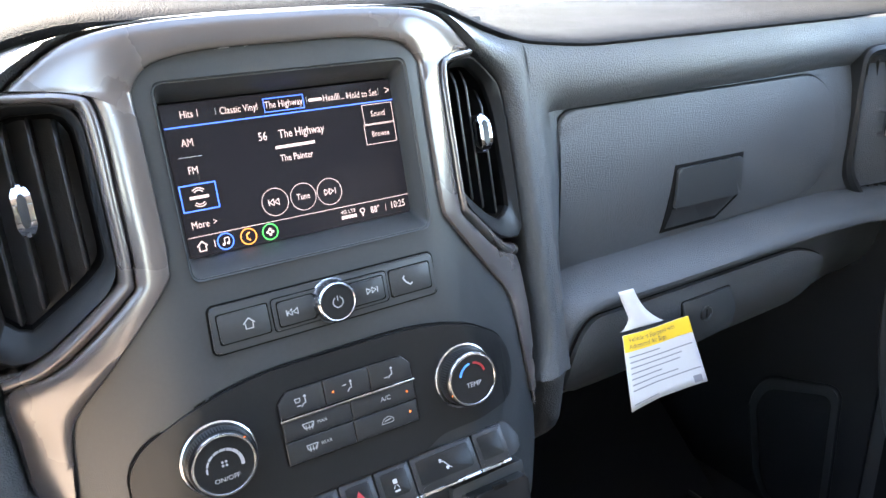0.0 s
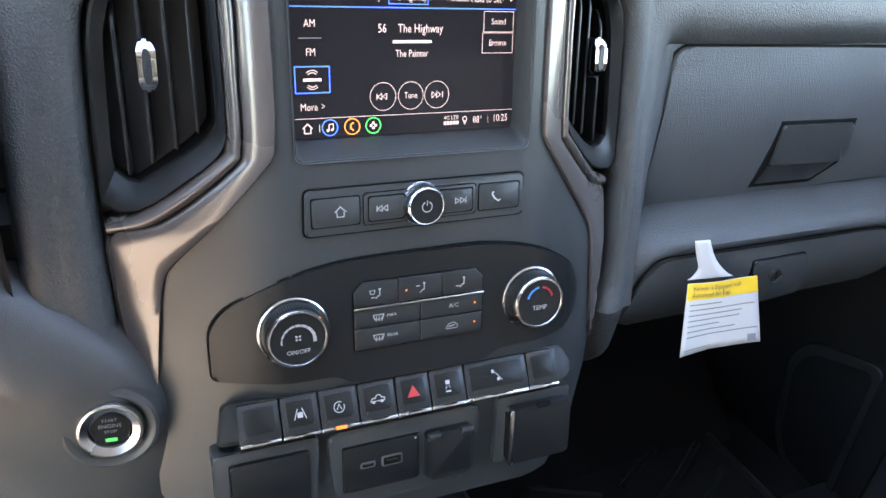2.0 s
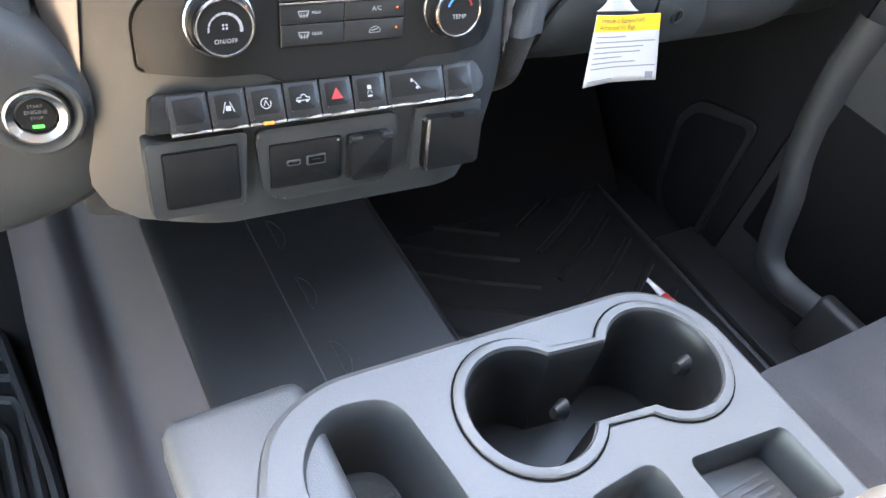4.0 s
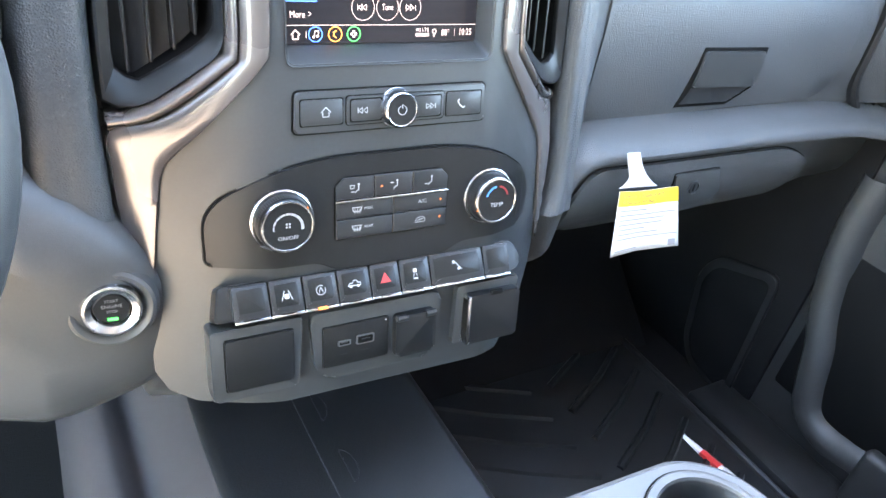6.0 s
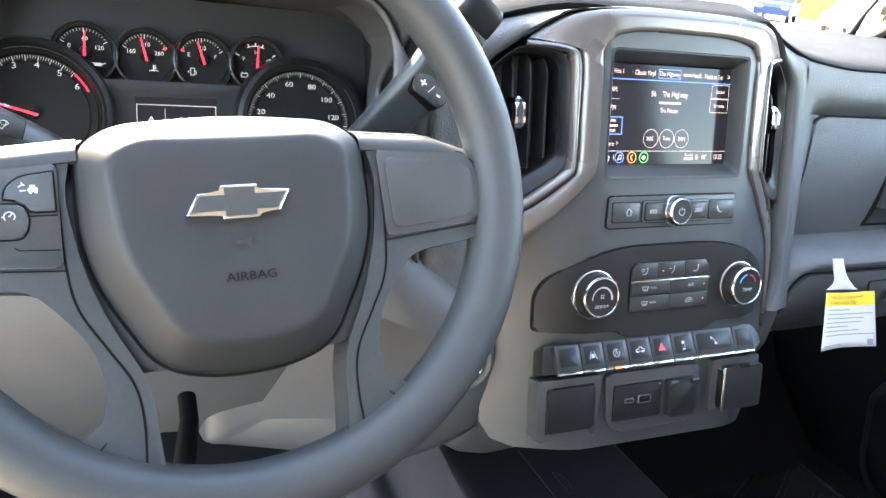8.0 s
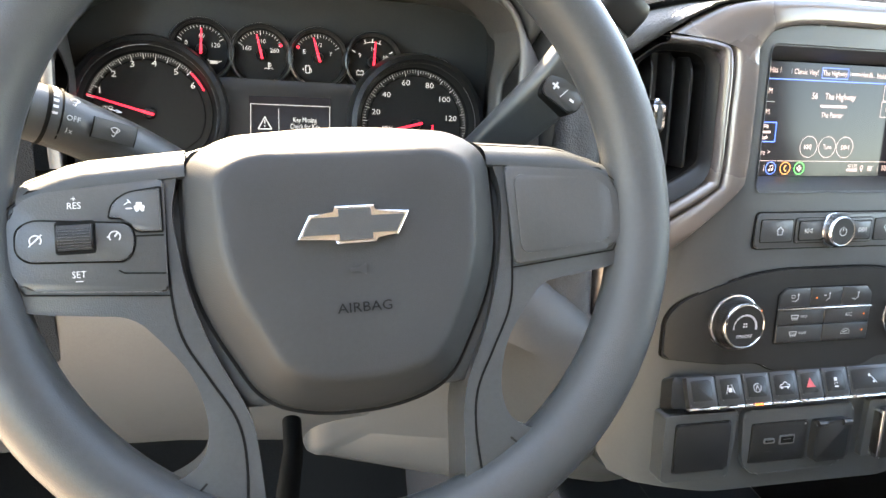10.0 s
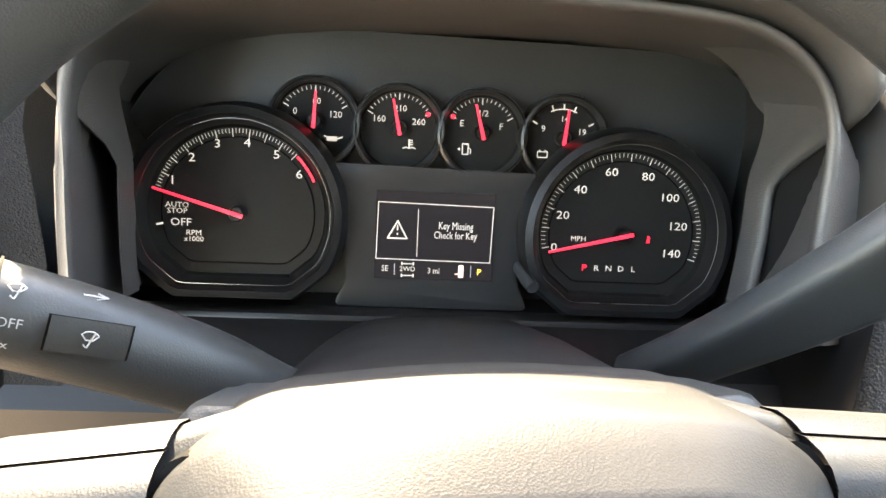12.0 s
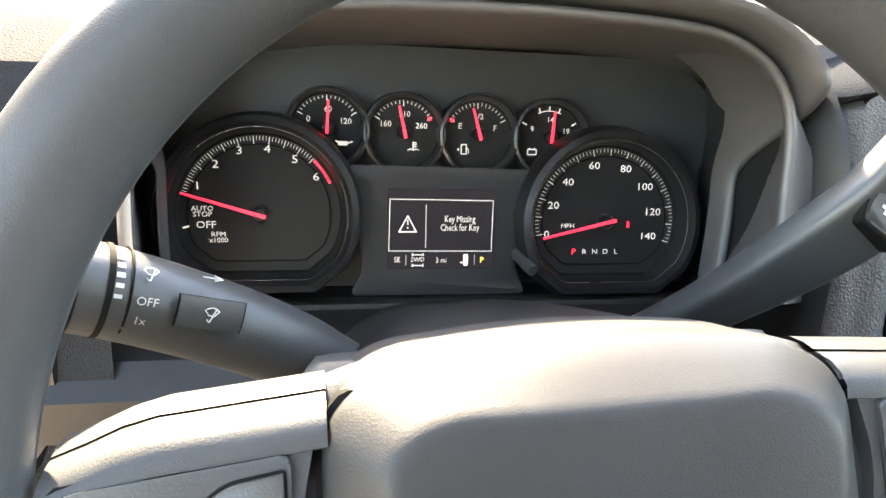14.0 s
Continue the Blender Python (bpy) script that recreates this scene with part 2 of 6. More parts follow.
# ---------------------------------------------------------------- the cab's shell
def smooth01(a, b, x):
    t = min(1.0, max(0.0, (x - a) / (b - a)))
    return t * t * (3 - 2 * t)


XC = -0.013                      # the middle of the centre stack
STACK = frame_of(XC, 0.0, 0.784, 12.7)
CLUSTER = frame_of(-0.4485, 0.175, 0.888, 16)
WHEEL = frame_of(-0.4445, -0.092, 0.912, 29) @ pose(0, 0, 0, 0, 0, 2.5)


def bend(u):
    """How far the stack's face falls back towards its sides."""
    return -0.055 * (max(0.0, abs(u) - 0.088) / 0.1) ** 1.4


dash = thing("dashboard", "dark grey moulded plastic truck dashboard with grained soft pad", "dashboard")

UPPER = [(.0955, .968), (.0915, .952), (.0945, .938), (.106, .926), (.0985, .90), (.0945, .87), (.0935, .83), (.0955, .80), (.0975, .785), (.100, .775), (.105, .735), (.115, .69)]
LOWER = [(.058, .752), (.054, .735), (.054, .715), (.059, .69), (.072, .662), (.10, .637), (.16, .615), (.34, .60)]


def crest(x):
    """Height and depth of the crease along the front of the dash's top, which humps over the centre stack."""
    a = abs(x - XC)
    return 1.027 - .034 * smooth01(.105, .24, a) - .010 * smooth01(.19, .32, a), .058 + .038 * smooth01(.085, .19, a) + .004 * smooth01(.175, .28, a)


def upper_section(x):
    zf, yf = crest(x)
    push = -.02 * smooth01(.68, .80, x)
    k = smooth01(.212, .256, x)
    out = [(x, yf + .012 + push, zf - .001), (x, yf + .002 + push, zf - .0035), (x, yf + .0005 + push, zf - .007)]
    foot = .706 + .068 * smooth01(.184, .228, x)
    levels = UPPER[:8] + [(.0965, .80 + (foot - .80) * t) for t in (.25, .5, .75, .92, 1.0)]
    for i, (y, z) in enumerate(levels):
        zz = z + (zf - .983) * max(0.0, 1 - i * .22)
        yp = min(yf + .001, .225 * (zz - .784) + .051 + .03 * (1 - smooth01(.150, .176, x)) + (.006 if i == 12 else 0.0))
        out.append((x, yp + (y + push - yp) * k, zz))
    out.append((x, out[-1][1] + .05, foot - .004))
    return out


part("passenger_pad", loft([upper_section(x) for x in [.2125, .218, .224, .230, .236, .242, .248, .254, .262, .28, .31, .4, .5, .6, .68, .72, .76, .80, .84, .90]]), SOFT, dash)
# the ledge over the lower glovebox, which turns down beside the stack
EDGE_OUT = curve_pts([(.80, .765), (.72, .772), (.6, .777), (.45, .778), (.33, .778), (.268, .777), (.232, .768), (.208, .748), (.196, .722), (.190, .69), (.186, .635), (.178, .575)], 5)
EDGE_IN = curve_pts([(.80, .735), (.72, .743), (.6, .748), (.45, .750), (.33, .751), (.270, .752), (.242, .748), (.227, .735), (.220, .712), (.218, .69), (.210, .635), (.196, .575)], 5)
rows = []
for a, b in zip(EDGE_OUT, EDGE_IN):
    back = .07 * smooth01(.66, .57, (a.y + b.y) / 2)
    row = []
    for s, y in ((-.12, .125), (-.03, .096), (.08, .081), (.22, .068), (.40, .056), (.60, .0485), (.80, .0450), (.93, .0452), (1.0, .0480), (1.03, .056), (1.03, .09)):
        q = a + (b - a) * s
        f = smooth01(.30, .212, a.x)
        y += (.045 + (y - .045) * .42 - y) * f if s < .8 else 0.0
        row.append((q.x, y + back - .02 * smooth01(.68, .80, q.x), q.y))
    rows.append(row)
part("ledge_roll", loft(rows), SOFT, dash)
bm = loft([[(x, y + .02 * smooth01(.6, .72, x), z) for y, z in LOWER] for x in (.212, .22, .24, .3, .4, .5, .6, .66, .72, .8, .9)])
loft([[(x, y, z) for y, z in ((.09, .80), (.10, .70), (.14, .62), (.34, .60))] for x in (.185, .213)], bm=bm)
part("lower_panel", bm, FASCIA, dash)


def top_section(x):
    """The dash's top from the windscreen's foot to its front edge, which humps over the centre stack."""
    a = abs(x - XC)
    zf, yf = crest(x)
    h = .026 * (1 - smooth01(.08, .30, a))
    pts = [(.84, .955), (.72, .985), (.6, .999 + h * .3), (.5, 1.000 + h * .5), (.42, .999 + h * .8), (.34, .998 + h), (.27, .997 + h), (.20, .995 + h), (.16, .992 + h * .95), (yf + .045, zf + .0095 + h * .1), (yf + .022, zf + .0065), (yf + .010, zf + .0042), (yf + .004, zf + .0015), (yf + .0015, zf - .0005), (yf + .003, zf - .003), (yf + .012, zf - .008), (yf + .016, zf - .045)]
    return [(x, y, z) for y, z in pts]


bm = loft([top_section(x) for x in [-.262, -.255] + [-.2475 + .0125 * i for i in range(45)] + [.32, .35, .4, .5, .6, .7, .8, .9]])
part("top_pad", bm, PAD_DARKENED, dash)
part("stack_carrier", loft([[(x, .225 * (z - .784) + .062 + .03 * smooth01(.15, .19, abs(x - XC)), z) for z in (1.01, .96, .92, .88, .84, .80, .76, .72, .70, .68, .66, .64)] + [(x, .34, .60)] for x in [-.26, -.22, -.20, -.18, -.15, -.1, 0, .1, .15, .18, .20]]), HARD, dash)
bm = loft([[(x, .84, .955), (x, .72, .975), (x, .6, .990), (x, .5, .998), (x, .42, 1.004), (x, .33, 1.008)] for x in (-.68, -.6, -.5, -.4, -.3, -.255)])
part("driver_top_pad", bm, PAD_DARKENED, dash)

# pad between the instruments and the centre vents, the mirror of the passenger's
def left_section(x, dy=0.0, drop=0.0):
    zf, yf = crest(x)
    out = [(x, yf + .012 + dy, zf - .004 - drop), (x, yf + .0015 + dy, zf - .0105 - drop)]
    for z in (.975, .955, .935, .91, .88, .85, .82, .79, .76, .73, .70, .66, .62):
        zz = z + (zf - .983) * max(0.0, (z - .88) / .095)
        out.append((x, min(yf + .001, .225 * (max(zz, .74) - .784) + .051 + .03 * (1 - smooth01(.163, .189, XC - x))) + dy, zz - drop))
    return out


def stack_point(u, v, w):
    """A place on the centre stack, in the world."""
    return STACK @ Vector((u, v, w))


# the padded collar that frames the vents and the top of the stack, and rolls out into the pads beside it
COLLAR_IN = [(.1800, -.062), (.1895, -.030), (.1915, .020), (.1925, .060), (.1925, .107), (.1900, .166), (.1835, .1935), (.1700, .2080), (.1560, .2195), (.1225, .2418), (.0860, .2485), (.0400, .2508), (.0, .2510)]


def spread(u, s):
    """The passenger's side of the stack reaches a little farther out than the driver's."""
    return u + (.011 * smooth01(.150, .190, u) if s > 0 else 0.0)


def collar_out(s):
    xe = .2125 if s > 0 else -.2355
    out = [Vector((xe, .225 * (z - .784) + .051, z)) for z in (.712, .755, .80, .845, .895, .955)]
    zf, yf = crest(xe)
    out.append(Vector((xe, yf + .001, zf - .0065)))
    for u in (.200, .178, .136, .094, .042, .0):
        zf, yf = crest(XC + s * u)
        out.append(Vector((XC + s * u, yf + .001, zf - .006)))
    return out


for s in (1, -1):
    ins = curve_pts([stack_point(s * spread(u, s), v, bend(u) + .001) for u, v in COLLAR_IN], 6)
    outs = curve_pts(collar_out(s), 6)
    rows = []
    for a, b in zip(ins, outs):
        d = b - a
        n = Vector((0, -.9755, .22))
        gap = d.length
        h = min(.0075, gap * .30)
        rows.append([tuple(a + d * t + n * k) for t, k in ((0, -.03), (0, -.004), (min(.25, .002 / gap), h * .35), (min(.4, .005 / gap), h * .72), (.45 if gap < .02 else .25, h), (.60, h * .72), (.75, h * .34), (.88, h * .09), (1, 0.0))] + [tuple(b + Vector((s * .0030, .0005, 0)))])
    part("collar_pad", loft(rows), SOFT, dash, "grained pad round the vents", angle=70)

part("side_pad", loft([left_section(x) for x in (-.2355, -.239)] + [left_section(-.2425, .0008), left_section(-.248, .004), left_section(-.252, .010, .001), left_section(-.2545, .020, .002), left_section(-.256, .05, .002), left_section(-.257, .12, .002)]), SOFT, dash)
# dark panel over the pad's side face, blackened for the shade it lies in
part("cluster_side_panel", loft([[(-.258, y0, z), (-.2615, y0 + .004, z), (-.268, y0 + .03, z), (-.275, y0 + .12, z)] for z, y0 in ((.992, .100), (.975, .082), (.95, .070), (.90, .064), (.85, .058), (.80, .054), (.76, .056))]), DARKP, dash)
# lower driver's panel: a rounded boss that carries the start button, and the knee panel left of it
BOSS = rounded([(-.44, .80), (-.262, .805), (-.209, .766), (-.175, .724), (-.160, .672), (-.172, .615), (-.240, .590), (-.44, .587)], [.01, .03, .03, .03, .035, .035, .03, .01], 6)
rows = []
for d, y in ((.0, .13), (.0, .05), (.002, .038), (.007, .030), (.015, .0255), (.03, .023), (.06, .022)):
    rows.append([(x, y + .075 * smooth01(-.26, -.40, x) + .03 * smooth01(.74, .81, z), z) for x, z in inset(BOSS, d)])
bm = loft(rows, closed=True)
bm.faces.new(bm.verts[-len(BOSS):])
part("start_boss", bm, HARD, dash, angle=60)
bm = loft([[(x, y + .02 * smooth01(-.45, -.6, x), z) for y, z in ((.12, .80), (.088, .79), (.078, .76), (.080, .70), (.095, .64), (.12, .60), (.2, .58))] for x in (-.88, -.75, -.65, -.55, -.45, -.38, -.33)])
part("knee_panel", bm, HARD, dash)
secs = []
for y, zt, zb, e in [(.034, .650, .622, .016), (.038, .650, .606, .008), (.046, .650, .585, .003), (.06, .640, .563, 0), (.10, .640, .545, 0), (.16, .640, .53, 0), (.25, .64, .52, 0)]:
    secs.append([(x, y, z) for x, z in rounded([(-.198 + e, zt), (.12 - e, zt), (.105 - e, zb + .01), (.03, zb), (-.15, zb - .006), (-.192 + e, zb + .006)], .010, 4)])
part("lower_closing_panel", loft(secs, closed=True, cap=True), HARD, dash)
# panel left and below the instruments; the ledge is black to carry the shade there
bm = loft([[(x, .19, .84), (x, .13, .845), (x, .10, .84), (x, .085, .825), (x, .085, .80), (x, .12, .785)] for x in (-.86, -.7, -.6, -.5, -.4, -.3, -.255)])
part("instrument_ledge", bm, DARKP, dash)
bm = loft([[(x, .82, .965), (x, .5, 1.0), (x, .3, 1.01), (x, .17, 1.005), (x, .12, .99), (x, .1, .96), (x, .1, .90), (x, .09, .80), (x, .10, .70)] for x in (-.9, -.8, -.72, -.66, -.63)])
part("driver_end_panel", bm, PAD_DARKENED, dash)

# ---------------------------------------------------------------- instrument cluster
cluster = thing("instrument_cluster", "instrument cluster with round white-on-black gauges and red needles", "gauge cluster", CLUSTER)
A = rounded([(-.178, -.052), (.172, -.052), (.208, .06), (.168, .108), (-.132, .112), (-.19, .05)], [.02, .02, .03, .05, .06, .04], 7)
# the hood over the instruments: an arch from its foot on one side over the top to the other, flaring inwards
HOOD_BACK = [(-.176, -.050), (-.179, -.016), (-.183, .030), (-.182, .060), (-.170, .078), (-.150, .090), (-.1236, .101), (-.060, .110), (.020, .1120), (.080, .1115), (.130, .108), (.168, .101), (.192, .092), (.208, .077), (.2145, .052), (.200, .028), (.188, -.004), (.175, -.050)]
HOOD_LIP = [(-.158, -.036), (-.1595, -.010), (-.160, .022), (-.159, .060), (-.1545, .0835), (-.1470, .0945), (-.133, .1035), (-.050, .1102), (.016, .1108), (.061, .1096), (.107, .1068), (.131, .1015), (.149, .0910), (.160, .0775), (.1650, .060), (.1650, .035), (.1640, .004), (.1600, -.034)]


def hood_row(rows):
    """Lines of the hood along its arch: each of rows has its blend from the cavity's edge to the lip, the metres outside the lip
    over the arch and at its feet, and the depth over the arch and at its feet."""
    out = []
    for blend, d, d_foot, w, w_foot in rows:
        row = []
        for a, b in zip(smooth_line(HOOD_BACK, 4), smooth_line(HOOD_LIP, 4)):
            k = smooth01(.030, .078, b[1])
            x, y = a[0] + (b[0] - a[0]) * blend, a[1] + (b[1] - a[1]) * blend
            n = Vector((b[0] * .55, max(.0, b[1] - .03), 0)).normalized()
            o = d * k + d_foot * (1 - k) * (1.0 if b[0] > 0 else .3)
            row.append((x + n.x * o, y + n.y * o, w * k + w_foot * (1 - k)))
        out.append(row)
    return out


hood = part("cluster_hood", loft(hood_row([(0, 0, 0, -.03, -.03), (0, 0, 0, .0, .0), (.45, 0, 0, .05, .05), (.86, 0, 0, .088, .088), (1, 0, 0, .098, .098), (1, .0012, .001, .1010, .1005), (1, .0034, .003, .1018, .1015), (1, .0056, .006, .1000, .1012), (1, .0068, .020, .094, .098), (1, .0072, .034, .06, .09), (1, .0075, .036, .02, .06)])), HOOD, dash, angle=70)
visor_rows = hood_row([(1, .0078, .004, .03, .02), (1, .0085, .005, .080, .03), (1, .0100, .006, .104, .035), (1, .0135, .008, .1155, .038), (1, .0180, .010, .1165, .038), (1, .0225, .012, .109, .036), (1, .0265, .014, .092, .03), (1, .030, .016, .05, .0), (1, .032, .018, .0, -.03), (1, .034, .020, -.08, -.08), (1, .036, .022, -.30, -.30)])
visor = part("hood_visor", loft(visor_rows), HOOD, dash, "rolled outer visor of the hood", angle=70)
visor.matrix_world = CLUSTER
hood.matrix_world = CLUSTER
part("back_plate", prism(A, -.032, -.022), FASCIA, cluster)

def bar_poly(x0, y0, x1, y1):
    return [(x0, y0), (x1, y0), (x1, y1), (x0, y1)]


def arc(cx, cy, r, a0, a1, n=16):
    return [(cx + r * math.cos(radians(a0 + (a1 - a0) * i / n)), cy + r * math.sin(radians(a0 + (a1 - a0) * i / n))) for i in range(n + 1)]


LIT = WHITE_GLOW
RED_GLOW = material("red_needle_lit", (0.6, 0.01, 0.03), 0.5, emit=(1.0, 0.03, 0.08), emit_strength=0.05)
AMBER = material("amber_lamp", (0.5, 0.12, 0.02), 0.5, emit=(1.0, 0.16, 0.01), emit_strength=0.045)
GREEN = material("green_lamp", (0.03, 0.2, 0.05), 0.5, emit=(0.05, 0.9, 0.12), emit_strength=0.05)
BLUE = material("blue_lit", (0.02, 0.05, 0.2), 0.5, emit=(0.05, 0.17, 1.0), emit_strength=0.085)
ORANGE = material("orange_lit", (0.2, 0.08, 0.02), 0.5, emit=(1.0, 0.35, 0.05), emit_strength=0.06)
PINK = material("pale_screen_print", (0.15, 0.13, 0.13), 0.5, emit=(0.95, 0.72, 0.74), emit_strength=0.045)
PANEL_PRINT = material("grey_print", (0.24, 0.245, 0.25), 0.5, vary=0.03)
DIM_PRINT = material("dim_print", (0.12, 0.12, 0.125), 0.5, vary=0.03)
SCREEN_LIT = low_gloss(material("display_black_lit", (0.004, 0.004, 0.005), 0.1, emit=(0.0006, 0.0006, 0.0008), emit_strength=1.0), 1.2)
HAZARD = material("hazard_red", (0.24, 0.012, 0.014), 0.5, vary=0.03)
YELLOW_LIT = material("yellow_lit", (0.2, 0.15, 0.05), 0.5, emit=(1.0, 0.75, 0.1), emit_strength=0.05)

# ---------------------------------------------------------------- gauges
def gauge_ring(name, cx, cy, r, parent, flat_bottom=None, rim=.010, proud=.014, back=0.0):
    """A round hood ring with a dished black dial; flat_bottom: height at which the big dials are cut off."""
    n = 72

    def pts(rad):
        out = []
        for i in range(n):
            a = 2 * math.pi * i / n
            k = rad
            if flat_bottom is not None:
                grow = rad - r
                if math.sin(a) < -.2:
                    k = min(k, (-flat_bottom + grow) / -math.sin(a))
                for e in (230, 310):
                    c = math.cos(a - radians(e))
                    if c > .3:
                        k = min(k, (r * .93 + grow) / c)
            out.append((cx + k * math.cos(a), cy + k * math.sin(a)))
        return out
    dial = part(name, loft([[(cx + (x - cx) * k, cy + (y - cy) * k, w) for x, y in pts(r)] for k, w in ((.02, -.004), (.97, -.004), (1, .0))], closed=True), GAUGE, parent)
    hoodring = loft([[(x, y, -.003) for x, y in pts(r * .985)], [(x, y, proud * .6) for x, y in pts(r + rim * .25)], [(x, y, proud) for x, y in pts(r + rim * .5)],
                     [(x, y, proud * .9) for x, y in pts(r + rim * .85)], [(x, y, proud * .4) for x, y in pts(r + rim)], [(x, y, -.006) for x, y in pts(r + rim * 1.1)]], closed=True)
    part("bezel_ring", hoodring, DARKP if flat_bottom is not None else BUTTON, dial)
    if flat_bottom is not None:
        part("dial_step", tube([(x, y, -.0036) for x, y in pts(r * .86)], .0004, 6, closed=True), VOID, dial)
    part("bright_edge", tube([(x, y, proud * .62) for x, y in pts(r + rim * .28)], .0003 if flat_bottom is not None else .00012, 6, closed=True), SATIN, dial, "thin bright ring edge")
    dial.location.z = back
    return dial


def ticks(cx, cy, r, a0, a1, n, major, length, parent, mat, w=-.003, wide=.0005, skip=None):
    bm = bmesh.new()
    for i in range(n + 1):
        if skip and skip(i):
            continue
        a = radians(a0 + (a1 - a0) * i / n)
        big = i % major == 0
        l, h = (length if big else length * .55), (wide * 1.5 if big else wide) / 2
        d, s = Vector((math.cos(a), math.sin(a))), Vector((-math.sin(a), math.cos(a)))
        o = Vector((cx, cy))
        flat([[tuple(o + d * (r - l) - s * h), tuple(o + d * r - s * h), tuple(o + d * r + s * h), tuple(o + d * (r - l) + s * h)]], w, bm)
    return part("dial_scale", bm, mat, parent, smooth=False)


def needle(cx, cy, ang, length, tail, width, parent, w=.004):
    a = radians(ang)
    d, s = Vector((math.cos(a), math.sin(a))), Vector((-math.sin(a), math.cos(a)))
    o = Vector((cx, cy))
    p = [tuple(o - d * tail - s * width * .6), tuple(o + d * length - s * width * .32), tuple(o + d * length + s * width * .32), tuple(o - d * tail + s * width * .6)]
    part("needle", prism(p, w, w + .0012), RED_GLOW, parent, "glowing red needle", smooth=False)
    part("needle_hub", lathe([(width * 2.6, -.004), (width * 2.5, w - .002), (width * 2.0, w - .0005), (0, w - .0005)], 24, cx, cy), DARKP, parent)


TX, TY, SX, SY, RB = -.112, .005, .1085, .001, .0495
tach = gauge_ring("tachometer", TX, TY, RB, cluster, flat_bottom=-.0355, rim=.0115)
ticks(TX, TY, RB * .955, 164.8, 46.8, 50, 5, .0046, tach, LIT, wide=.0003)
bm = bmesh.new()
for a0, a1 in ((45, 37.5), (36, 33.5), (32, 25)):
    flat(line(arc(TX, TY, RB * .935, a0, a1, 5), .0015), -.003, bm)
part("red_zone", bm, RED_GLOW, tach, "red rev limit marks", smooth=False)
for s, x, y in (("1", -.0362, .0170), ("2", -.0255, .0300), ("3", -.0115, .0382), ("4", .0049, .0394), ("5", .0211, .0335), ("6", .0337, .0230)):
    text(s, .0068, LIT, tach, TX + x, TY + y, -.003, name="scale_number", squeeze=1.22)
flat_marks = part("off_mark", flat(line([(TX - .0450, TY - .0080), (TX - .0418, TY - .0072)], .0011), -.003), LIT, tach, smooth=False)
for body, size, x, y, sq in (("AUTO", .0042, -.0337, .0034, 1.12), ("STOP", .0042, -.0337, .0000, 1.12), ("OFF", .0060, -.0317, -.0064, 1.12), ("RPM", .0042, -.0246, -.0121, 1.1), ("x1000", .0042, -.0246, -.0157, 1.05)):
    text(body, size, LIT, tach, TX + x, TY + y, -.003, squeeze=sq)
needle(TX, TY, 163.5, .0468, .004, .0018, tach)

spd = gauge_ring("speedometer", SX, SY, RB, cluster, flat_bottom=-.0355, rim=.0115)
ticks(SX, SY, RB * .955, 191.5, -17.5, 70, 5, .0044, spd, LIT, wide=.0003)
for s, x, y in (("0", -.0393, -.0088), ("20", -.0353, .0101), ("40", -.0260, .0252), ("60", -.0086, .0360), ("80", .0131, .0342), ("100", .0267, .0226), ("120", .0330, .0060), ("140", .0305, -.0102)):
    text(s, .0066, LIT, spd, SX + x, SY + y, -.003, name="scale_number", squeeze=1.2)
text("MPH", .0042, LIT, spd, SX - .0252, SY - .0033, -.003, squeeze=1.1)
for i, s in enumerate("PRNDL"):
    text(s, .0046 if i else .0054, RED_GLOW if i == 0 else LIT, spd, SX - .0206 + i * .0073, SY - .0203, -.003, name="gear_letter", squeeze=1.15)
bx, by = SX + .0162, SY - .0024
part("belt_lamp", flat([circle(bx, by + .0016, .0008, 10), rounded([(bx - .0012, by - .0018), (bx + .0012, by - .0018), (bx + .0006, by + .0008), (bx - .0006, by + .0008)], .0003)] + line([(bx - .0010, by - .0016), (bx + .0012, by + .0010)], .0005), -.003), RED_GLOW, spd, "red seat belt warning lamp", smooth=False)
needle(SX, SY, 193.5, .0450, .005, .0018, spd)

